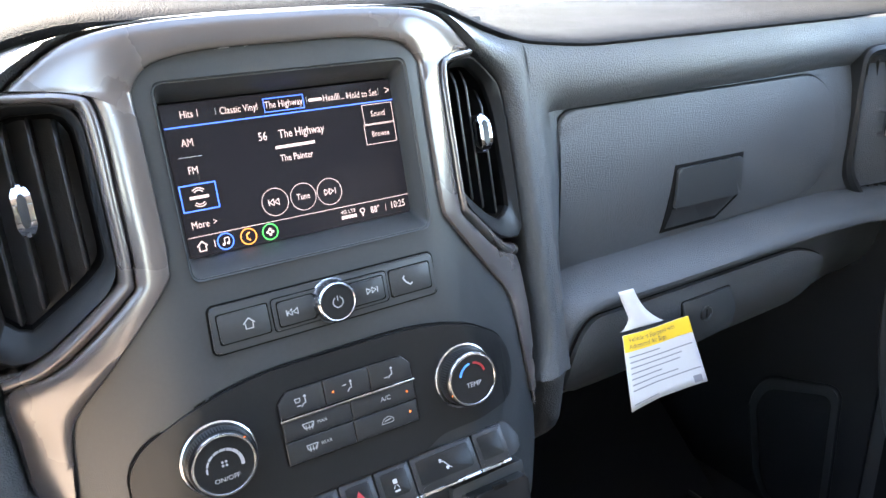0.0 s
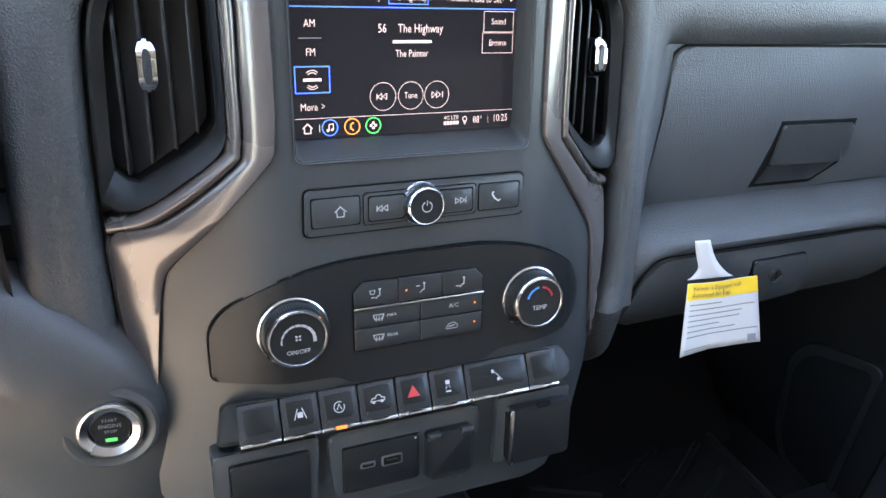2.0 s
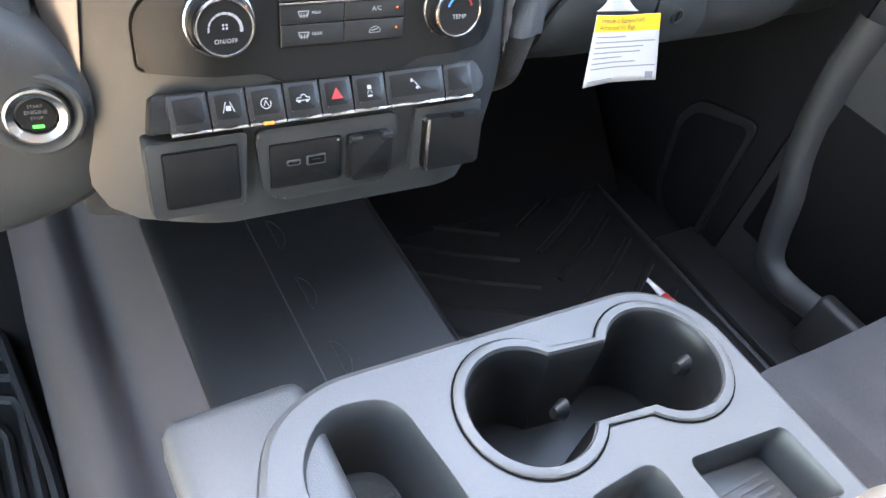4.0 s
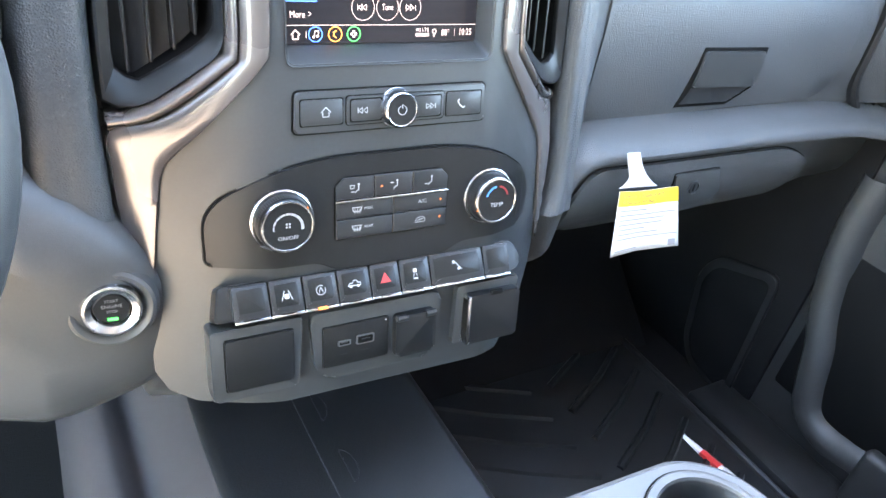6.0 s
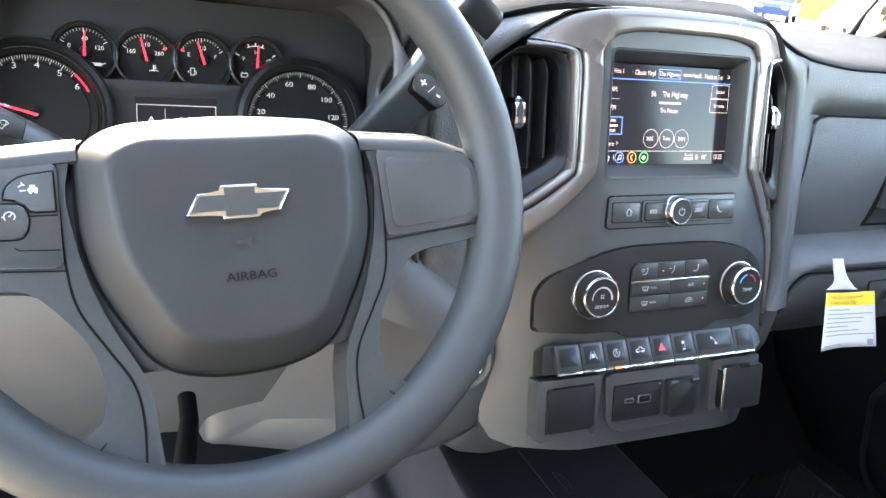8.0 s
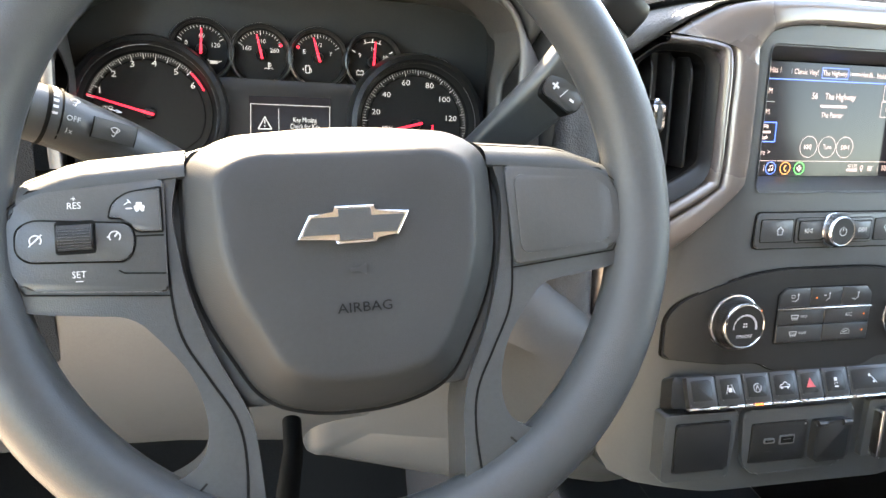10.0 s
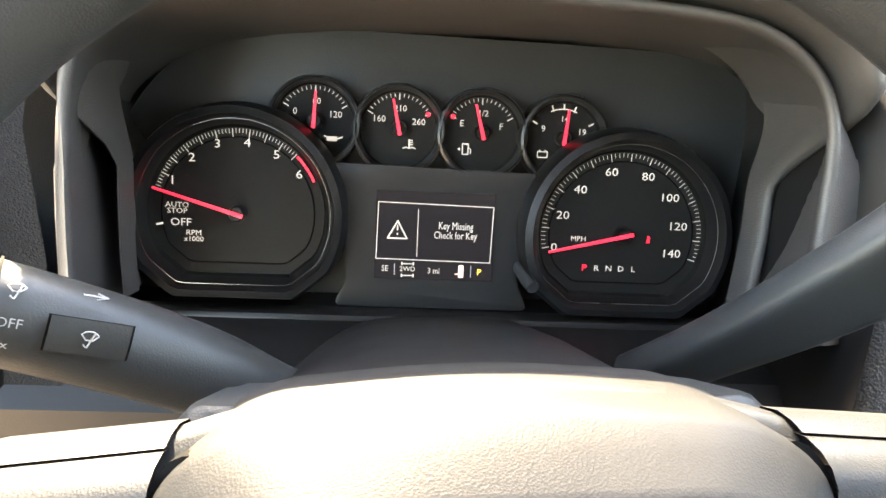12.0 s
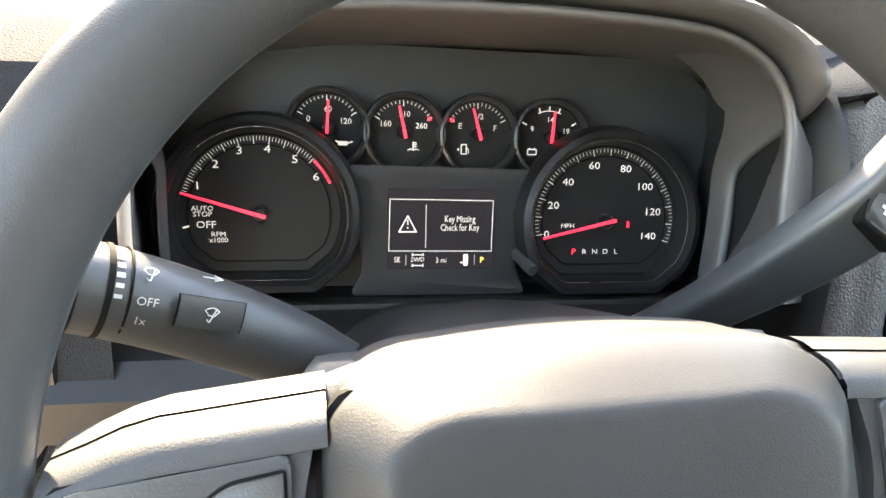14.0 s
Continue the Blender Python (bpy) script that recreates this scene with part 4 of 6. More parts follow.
def holed(outline, holes, w0, w1):
    """A plate with openings through it."""
    bm = bmesh.new()
    for w in (w1, w0):
        edges = []
        for loop in [outline] + holes:
            vs = [bm.verts.new((x, y, w)) for x, y in loop]
            edges += [bm.edges.new((vs[i], vs[(i + 1) % len(vs)])) for i in range(len(vs))]
        bmesh.ops.triangle_fill(bm, use_beauty=True, use_dissolve=False, edges=edges)
    for loop in [outline] + holes:
        n = len(loop)
        for i in range(n):
            a, b = loop[i], loop[(i + 1) % n]
            bm.faces.new([bm.verts.new((*a, w0)), bm.verts.new((*b, w0)), bm.verts.new((*b, w1)), bm.verts.new((*a, w1))])
    bmesh.ops.remove_doubles(bm, verts=bm.verts[:], dist=1e-6)
    return bm


part("fascia", bent(holed(FACE, [SCR], -.03, 0)), FASCIA, stack)
# sloped reveal round the screen
inner, outer = rect(-.0785, .109, .0785, .204, .004), SCR
part("screen_reveal", loft([[(x, y, .0012) for x, y in rect(-.0825, .0975, .0825, .2145, .007)], [(x, y, -.001) for x, y in outer], [(x, y, -.016) for x, y in inner], [(x, y, -.022) for x, y in inner]], closed=True), FASCIA, stack)


def bezel_band(ins, outs, s, profile, bm):
    """A moulded band between two edge lines, bent with the stack's face."""
    rows = []
    for a, b in zip(ins, outs):
        row = []
        for t, w in profile:
            x, y = a[0] + (b[0] - a[0]) * t, a[1] + (b[1] - a[1]) * t
            row.append((s * x, y, w + bend(x) + .035 * s * x * (1 - smooth01(.0, .06, y))))
        rows.append(row)
    return loft(rows, bm=bm)


MAIN = ((0, -.006), (.006, .0010), (.025, .0028), (.06, .0038), (.25, .0046), (.6, .0048), (.90, .0042), (.965, .0030), (.992, .0010), (1, -.02))
LIP = ((0, -.006), (.03, .0008), (.14, .0034), (.34, .0056), (.55, .0062), (.74, .0050), (.90, .0020), (1, -.004), (1, -.02))
bm = bmesh.new()
for s in (1, -1):
    bezel_band(smooth_line(RIM_IN), smooth_line(RIM_TOP), s, MAIN, bm)
    bezel_band(smooth_line(LEG_IN), smooth_line(LEG_OUT), s, MAIN, bm)
bmesh.ops.remove_doubles(bm, verts=bm.verts[:], dist=2e-5)
trim = part("trim_bezel", bm, TRIM, stack, "satin grey painted trim bezel", angle=50)
for s in (1, -1):
    part("bright_lip", bezel_band(smooth_line(LEG_OUT[:8]), smooth_line(LIP_IN), s, LIP, bmesh.new()), TRIM, trim, "raised satin lip round the vent", angle=50)


# ---------------------------------------------------------------- vents beside the screen
def around(poly, c, n=56):
    """The outline poly, cut by n even rays from c."""
    out, k = [], len(poly)
    for i in range(n):
        a = 2 * math.pi * i / n
        d = Vector((math.cos(a), math.sin(a)))
        best = 0.0
        for j in range(k):
            p, q = Vector(poly[j]) - Vector(c), Vector(poly[(j + 1) % k]) - Vector(c)
            e = q - p
            det = d.x * -e.y + d.y * e.x
            if abs(det) < 1e-12:
                continue
            r = (p.x * -e.y + p.y * e.x) / det
            u = (d.x * p.y - d.y * p.x) / det
            if -1e-6 <= u <= 1 + 1e-6 and r > best:
                best = r
        out.append((c[0] + d.x * best, c[1] + d.y * best))
    return out


def centre_vent(s):
    v = thing("air_vent", "black louvred air vent with chrome slider", "air vent", STACK, group="dashboard air vents")
    c = (.152, .150)
    out = around(rounded([(.1192, .1975), (.1247, .2085), (.158, .2150), (.183, .1925), (.1885, .166), (.1905, .107), (.1905, .064), (.1660, .0680), (.1250, .1010), (.1190, .112)], .006, 4), c)
    inn = around(rounded([(.1225, .197), (.1285, .2060), (.1575, .2080), (.1715, .194), (.1775, .172), (.1812, .092), (.1690, .0830), (.1330, .1090), (.1222, .120)], .005, 4), c)

    def at(k, dw, flat_w=None):
        return [(s * spread(p[0] + (q[0] - p[0]) * k, s), p[1] + (q[1] - p[1]) * k, (bend(p[0] + (q[0] - p[0]) * k) + dw) if flat_w is None else flat_w) for p, q in zip(out, inn)]
    part("surround", loft([at(0, -.035), at(0, -.001), at(.08, .0012), at(.25, .0008), at(.80, -.005), at(.94, -.0065), at(1, -.009), at(1, -.012)], closed=True), DARKP, v)
    part("duct", loft([at(1, -.0115), at(1, -.035), at(1, 0, -.085)], closed=True), VOID, v)
    part("duct_back", flat([[(s * spread(x, s), y) for x, y in inn]], -.085), VOID, v)
    for x, y0, y1 in ((.1310, .115, .2035), (.1435, .105, .2065), (.1570, .096, .2065), (.1705, .088, .190)):
        bm = prism(rounded([(-.014, y0), (.014, y0), (.014, y1 - .012), (.006, y1), (-.014, y1)], .003, 3), -.0010, .0010)
        bmesh.ops.bevel(bm, geom=[e for e in bm.edges if abs(e.verts[0].co.z - e.verts[1].co.z) < 1e-6], offset=.0005, segments=1, affect="EDGES")
        for q in bm.verts:
            px, pw = q.co.x, q.co.z
            q.co.x = s * (spread(x, s) + pw) - px * .12
            q.co.z = bend(x) - .0235 + px
        part("louvre", bm, LOUVRE, v)
    x = .157 if s < 0 else .163
    z = bend(x)
    hexa = [(-.0026, -.0150), (.0026, -.0150), (.0052, -.0095), (.0052, .0095), (.0026, .0150), (-.0026, .0150), (-.0052, .0095), (-.0052, -.0095)]
    bm = prism(rounded([(s * x + a, .1548 + b) for a, b in hexa], .0016, 3), z - .014, z + .0035, .0018, 3)
    cut(bm, ys=[.1548 + k * .003 for k in range(-4, 5)])
    for q in bm.verts:
        q.co.z -= .0045 * smooth01(.006, .015, abs(q.co.y - .1548))
    tab = part("slider", bm, CHROME, v, "chrome vent slider")
    bm = prism(rounded([(s * x + a * .46, .1548 + b * .66) for a, b in hexa], .001, 3), z + .002, z + .0040, .0004)
    part("slider_grip", bm, FASCIA, tab, "dark ribbed slider centre")


centre_vent(1)
centre_vent(-1)

# ---------------------------------------------------------------- touchscreen
screen = thing("touchscreen", "infotainment touchscreen lit with a satellite radio page", "touchscreen", STACK @ pose(.0015, .156, -.019))
SW, SH = .0775, .0465
disp = part("display", prism(rect(-SW, -SH, SW, SH), -.004, 0), SCREEN_LIT, screen)


def sx(u):
    return -SW + 2 * SW * u


def sy(v):
    return SH - 2 * SH * v


def stext(body, u, v, size, mat=PINK, squeeze=.78):
    return text(body, size, mat, screen, sx(u), sy(v), .0004, name="screen_text", squeeze=squeeze)


def sbox(u0, v0, u1, v1, wide, mat, name):
    return part(name, flat(line([(sx(u0), sy(v0)), (sx(u1), sy(v0)), (sx(u1), sy(v1)), (sx(u0), sy(v1))], wide, True), .0004), mat, screen, smooth=False)


stext("Hits 1", .105, .075, .0062)
stext("Classic Vinyl", .30, .08, .0062)
stext("The Highway", .490, .08, .0062)
part("name_bar", flat([bar_poly(sx(.600), sy(.090), sx(.66), sy(.070))], .0004), PINK, screen, smooth=False)
stext("Headli...", .715, .08, .0062)
stext("Hold to Set", .85, .085, .0062)
stext(">", .975, .08, .0085)
for u in (.205, .59, .775, .93):
    part("tab_divider", flat([bar_poly(sx(u), sy(.10), sx(u) + .0003, sy(.055))], .0004), PANEL_PRINT, screen, smooth=False)
part("blue_rule", flat([bar_poly(sx(0), sy(.153), sx(1), sy(.145))], .0004), BLUE, screen, smooth=False)
sbox(.405, .035, .577, .125, .0006, BLUE, "selected_tab")
stext("AM", .075, .255, .0065)
stext("FM", .075, .435, .0065)
part("menu_rule", flat([bar_poly(sx(.03), sy(.347), sx(.12), sy(.343))], .0004), PANEL_PRINT, screen, smooth=False)
sbox(.008, .525, .148, .695, .0008, BLUE, "selected_source")
part("source_symbol", flat(line(arc(sx(.078), sy(.60), .0034, 40, 140, 8), .0006) + line(arc(sx(.078), sy(.60), .0048, 45, 135, 8), .0006) + line(arc(sx(.078), sy(.62), .0034, 220, 320, 8), .0006)
     + line(arc(sx(.078), sy(.62), .0048, 225, 315, 8), .0006) + [bar_poly(sx(.04), sy(.62), sx(.115), sy(.60))], .0004), PINK, screen, smooth=False)
stext("More", .06, .79, .0065)
stext(">", .118, .787, .006)
stext("56", .375, .285, .0076)
stext("The Highway", .545, .285, .0076)
part("artist_bar", flat([bar_poly(sx(.42), sy(.380), sx(.595), sy(.360))], .0004), PINK, screen, smooth=False)
stext("The Painter", .505, .45, .0062)
for u0, v0, u1, v1, body in ((.84, .165, .985, .305, "Sound"), (.835, .312, .985, .452, "Browse")):
    sbox(u0, v0, u1, v1, .0004, PINK, "key_frame")
    stext(body, (u0 + u1) / 2, (v0 + v1) / 2, .0056)
for k, u in enumerate((.375, .50, .62)):
    part("round_key", flat(line(circle(sx(u), sy(.735), .0088, 36), .0004, True), .0004), PINK, screen, smooth=False)
    if k == 1:
        stext("Tune", u, .735, .0058)
    else:
        d = 1 if k == 2 else -1
        cx, cy = sx(u), sy(.735)
        part("skip_symbol", flat([q for o in (-.0022, .0012) for q in line([(cx + o * 1 - d * .0013, cy + .002), (cx + o - d * .0013, cy - .002), (cx + o + d * .0016, cy)], .0005, True)]
             + [bar_poly(cx + d * .0042 - .0003, cy - .002, cx + d * .0042 + .0003, cy + .002)], .0004), PINK, screen, smooth=False)
part("dock_rule", flat([bar_poly(sx(0), sy(.866), sx(1), sy(.862))], .0004), PINK, screen, smooth=False)
hx, hy = sx(.05), sy(.93)
part("home_symbol", flat(line([(hx - .003, hy), (hx, hy + .003), (hx + .003, hy)], .0008) + line([(hx - .002, hy), (hx - .002, hy - .003), (hx + .002, hy - .003), (hx + .002, hy)], .0007), .0004), PINK, screen, smooth=False)
part("dock_divider", flat([bar_poly(sx(.098), sy(.955), sx(.101), sy(.905))], .0004), PINK, screen, smooth=False)
for u, m_ in ((.143, BLUE), (.238, ORANGE), (.330, GREEN)):
    part("app_ring", flat(line(circle(sx(u), sy(.93), .0050, 28), .0008, True), .0004), m_, screen, smooth=False)
ax, ay = sx(.143), sy(.93)
part("note_symbol", flat([circle(ax - .0014, ay - .0017, .0009, 10), circle(ax + .0014, ay - .0013, .0009, 10)] + line([(ax - .0006, ay - .0015), (ax - .0006, ay + .002), (ax + .0022, ay + .0024), (ax + .0022, ay - .0012)], .0006), .0004), PINK, screen, smooth=False)
ax = sx(.238)
part("call_symbol", flat(line([(ax + .0008, ay + .0024), (ax - .0010, ay + .0012), (ax - .0010, ay - .0012), (ax + .0008, ay - .0024)], .001), .0004), ORANGE, screen, smooth=False)
ax = sx(.330)
part("apps_symbol", flat([circle(ax + dx * .0016, ay + dy * .0016, .0010, 10) for dx, dy in ((1, 0), (-1, 0), (0, 1), (0, -1))], .0004), PINK, screen, smooth=False)
text("4G LTE", .0036, PINK, screen, sx(.69), sy(.905), .0004, name="screen_text")
part("signal_bars", flat([bar_poly(sx(.655 + .015 * i), sy(.955), sx(.667 + .015 * i), sy(.93)) for i in range(5)], .0004), PINK, screen, smooth=False)
part("pin_symbol", flat(line(circle(sx(.757), sy(.918), .0016, 12), .0006, True) + line([(sx(.757) - .001, sy(.93)), (sx(.757), sy(.958)), (sx(.757) + .001, sy(.93))], .0005), .0004), PINK, screen, smooth=False)
stext("88°", .82, .93, .0066)
stext("10:25", .935, .925, .0070)
part("clock_divider", flat([bar_poly(sx(.872), sy(.955), sx(.8735), sy(.90))], .0004), PINK, screen, smooth=False)

# ---------------------------------------------------------------- radio keys
radio = thing("radio_control_panel", "recessed radio key panel with round chrome-edged volume knob", "radio controls", STACK @ pose(0, .0665, 0))
RP = rounded([(-.0775, .0145), (.0775, .0145), (.0785, -.0145), (-.0785, -.0145)], .004)
part("groove", prism(offset(RP, -.0012), -.006, .0008), VOID, radio)
part("panel", prism(RP, -.004, .0022, .0016, 3), FASCIA, radio)
part("key_carrier_gap", prism(rounded([(-.0405, .0108), (.0405, .0108), (.0405, -.0108), (-.0405, -.0108)], .003), .0, .0025), VOID, radio)
part("key_carrier", prism(rounded([(-.0398, .0101), (.0398, .0101), (.0398, -.0101), (-.0398, -.0101)], .003), .0, .0034, .0008), FASCIA, radio)
for x0, x1, nm in ((-.0745, -.0420, "home_key"), (.0420, .0745, "phone_key"), (-.0375, -.012, "previous_key"), (.012, .0375, "next_key")):
    h = .0105 if "e_key" in nm and nm in ("home_key", "phone_key") else .0092
    up = .0014 if nm in ("previous_key", "next_key") else 0.0
    part("key_gap", prism(rect(x0, -h + .0008, x1, h - .0008, .002), .0, .0024 + up), VOID, radio)
    part(nm, prism(rect(x0 + .0008, -h + .0016, x1 - .0008, h - .0016, .002), .0, .0030 + up, .0008), FASCIA, radio)
for s in (-1, 1):
    cx = s * .0275
    part("printed_symbol", flat([q for o in (-.0022, .0016) for q in line([(cx + o - s * .0014, .002), (cx + o - s * .0014, -.002), (cx + o + s * .0016, 0)], .0005, True)] + [bar_poly(cx + s * .0042 - .0003, -.002, cx + s * .0042 + .0003, .002)], .0047), PANEL_PRINT, radio, smooth=False)
part("printed_symbol", flat(line([(-.059, 0), (-.0555, .0034), (-.052, 0)], .0007) + line([(-.0578, 0), (-.0578, -.0032), (-.0532, -.0032), (-.0532, 0)], .0006), .0033), PANEL_PRINT, radio, smooth=False)
part("printed_symbol", flat(line([(.0535, .0032), (.0525, .0018), (.0545, -.0012), (.0575, -.0034), (.0590, -.0024)], .0010), .0033), PANEL_PRINT, radio, smooth=False)
knob = part("volume_knob", lathe([(.0135, .0), (.0135, .004), (.0128, .014), (.0122, .017), (.0112, .0178)], 48), DARKP, radio)
part("knob_ring", lathe([(.0145, .0), (.0147, .003), (.0140, .004), (.0132, .0135), (.0131, .0165), (.0119, .0182), (.0112, .0176)], 48), SATIN, knob, "satin chrome knob ring")
part("knob_face", lathe([(.0113, .0176), (0, .0172)], 40), DARKP, knob)
knob.scale = (1, 1, .68)
part("power_symbol", flat(line(arc(0, 0, .0034, 120, 420, 18), .0006) + [bar_poly(-.0003, .0008, .0003, .0042)], .0179), PANEL_PRINT, knob, smooth=False)

# ---------------------------------------------------------------- climate controls
climate = thing("climate_control_panel", "black climate panel with two round knobs and keys", "climate controls", STACK @ pose(0, 0, 0, 0, -2, 0))
HV = rounded([(-.139, -.046), (-.139, -.010), (-.128, .006), (-.094, .026), (-.05, .034), (.05, .034), (.094, .026), (.128, .006), (.139, -.012), (.139, -.030), (.132, -.046), (.060, -.047), (.047, -.055), (-.047, -.055), (-.060, -.047)], [.004, .012, .012, .02, .02, .02, .02, .012, .012, .01, .008, .008, .008, .008, .008], 5)


def drape(bm, extra=0.0):
    cut(bm, (-.128, -.116, -.104, -.092, .092, .104, .116, .128))
    for v in bm.verts:
        v.co.z += bend(v.co.x)
    return bm


part("groove", drape(prism(offset(HV, -.0013), -.01, .0022)), VOID, climate)
part("panel", drape(prism(HV, -.008, .0050, .0028, 3)), DARKP, climate)
CT = rounded([(-.0495, -.0305), (-.0495, .012), (-.042, .0185), (.038, .0185), (.0455, .012), (.0455, -.0305)], .003, 3)
part("key_well", prism(CT, .0, .0056), VOID, climate)
for x0, x1, y0, y1 in ((-.0485, -.0185, .0012, .0178), (-.0180, .0135, .0012, .0178), (.0140, .0445, .0012, .0178), (-.0485, -.0025, -.0142, -.0012), (-.0020, .0445, -.0142, -.0012), (-.0485, -.0025, -.0297, -.0148), (-.0020, .0445, -.0297, -.0148)):
    poly = [(x0, y0), (x1, y0), (x1, y1 - (.006 if x1 > .044 and y1 > .01 else 0)), (x1 - (.006 if x1 > .044 and y1 > .01 else 0), y1), (x0 + (.006 if x0 < -.048 and y1 > .01 else 0), y1), (x0, y1 - (.006 if x0 < -.048 and y1 > .01 else 0))]
    poly = [p for i, p in enumerate(poly) if p != poly[i - 1]]
    part("climate_key", prism(poly, .004, .0072, .0006), BUTTON, climate)
part("silver_bar", box(-.0495, -.0009, .005, .0455, .0009, .0082, .0005), SATIN, climate, "thin satin silver bar")
for x, y in ((-.0125, .0090), (.0385, -.0070), (.0385, -.0215)):
    part("amber_light", flat([circle(x, y, .0008, 12)], .0076), AMBER, climate, smooth=False)


def seat_symbol(cx, cy, k):
    pol = line([(cx - .001, cy - .003), (cx + .0006, cy - .001), (cx + .0018, cy - .001), (cx + .0018, cy + .0022)], .0007) + [circle(cx + .0018, cy + .0034, .0009, 10)]
    pol += line([(cx - .004, cy + (.002 if k == 1 else -.002)), (cx - .0015, cy + (.002 if k == 1 else -.002))], .0007)
    if k == 0:
        pol += line([(cx - .005, cy + .003), (cx - .0015, cy + .003), (cx - .002, cy + .0005), (cx - .0045, cy + .0005)], .0005, True)
    part("printed_symbol", flat(pol, .0076), PANEL_PRINT, climate, smooth=False)


seat_symbol(-.033, .009, 0), seat_symbol(-.0015, .009, 1), seat_symbol(.028, .009, 2)
for cy in (-.0075, -.022):
    part("printed_symbol", flat(line([(-.0360, cy + .002), (-.0285, cy + .002), (-.0295, cy - .0012), (-.0350, cy - .0012)], .0006, True) + [bar_poly(-.0342 + i * .002, cy - .0028, -.0337 + i * .002, cy + .001) for i in range(3)], .0076), PANEL_PRINT, climate, smooth=False)
text("MAX", .0032, PANEL_PRINT, climate, -.0230, -.0070, .0076)
text("REAR", .0032, PANEL_PRINT, climate, -.0225, -.0215, .0076)
text("A/C", .0046, PANEL_PRINT, climate, .0225, -.0070, .0076)
part("printed_symbol", flat(line(rounded([(.0165, -.024), (.0255, -.024), (.0255, -.0215), (.0225, -.0195), (.0185, -.0205)], .001), .0005, True) + line([(.019, -.0225), (.0235, -.0215)], .0008), .0076), PANEL_PRINT, climate, smooth=False)


def climate_knob(cx, cy, right):
    ob = part("climate_knob", lathe([(.0228, .0), (.0228, .006), (.0215, .0075), (.0205, .0080), (.0200, .0200), (.0188, .0225), (.0180, .0232)], 60), DARKP, climate)
    ob.location = (cx, cy, bend(cx) + .0010)
    ob.scale = (1, 1, .74)
    ribs = bmesh.new()
    for i in range(72):
        a = 2 * math.pi * i / 72
        d, s = Vector((math.cos(a), math.sin(a), 0)), Vector((-math.sin(a), math.cos(a), 0)) * .0005
        p, q = d * .0208, d * .0203
        vs = [ribs.verts.new((p + s + Vector((0, 0, .009)))), ribs.verts.new((p - s + Vector((0, 0, .009)))), ribs.verts.new((q - s + Vector((0, 0, .0195)))), ribs.verts.new((q + s + Vector((0, 0, .0195))))]
        ribs.faces.new(vs)
    part("grip", ribs, BUTTON, ob, "fine ribbed grip")
    part("base_ring", lathe([(.0235, .001), (.0238, .004), (.0232, .0062), (.0222, .0070), (.0214, .0066)], 60), SATIN, ob, "satin chrome base ring")
    part("face_ring", lathe([(.0192, .0222), (.0186, .0238), (.0176, .0240), (.0172, .0230)], 60), SATIN, ob, "thin satin chrome face ring")
    part("knob_face", lathe([(.0174, .0232), (0, .0226)], 48), DARKP, ob)
    if right:
        part("cold_arc", flat(line(arc(0, .002, .0100, 165, 100, 10), .0016), .0236), BLUE_PRINT, ob, "blue cold arc", smooth=False)
        part("warm_arc", flat(line(arc(0, .002, .0100, 80, 15, 10), .0016), .0236), HAZARD, ob, "red warm arc", smooth=False)
        text("TEMP", .0050, PANEL_PRINT, ob, 0, -.0035, .0236)
    else:
        for i in range(9):
            a0 = 185 - i * 22
            part("fan_mark", flat(line(arc(0, -.001, .0105, a0, a0 - 16, 3), .0010 + .00014 * i), .0236), PANEL_PRINT, ob, smooth=False)
        part("fan_symbol", flat([circle(dx * .0011, .001 + dy * .0011, .0008, 10) for dx, dy in ((1, 1), (-1, 1), (1, -1), (-1, -1))], .0236), PANEL_PRINT, ob, smooth=False)
        text("ON/OFF", .0042, PANEL_PRINT, ob, 0, -.0085, .0236)
    a = radians(-160 if right else 42)
    part("pointer", flat([circle(.0193 * math.cos(a), .0193 * math.sin(a), .0006, 8)], .0236), AMBER, ob, "amber pointer light", smooth=False)


BLUE_PRINT = material("blue_print", (0.05, 0.22, 0.55), 0.5, vary=0.02)
climate_knob(-.0885, -.0095, False)
climate_knob(.0850, -.0105, True)

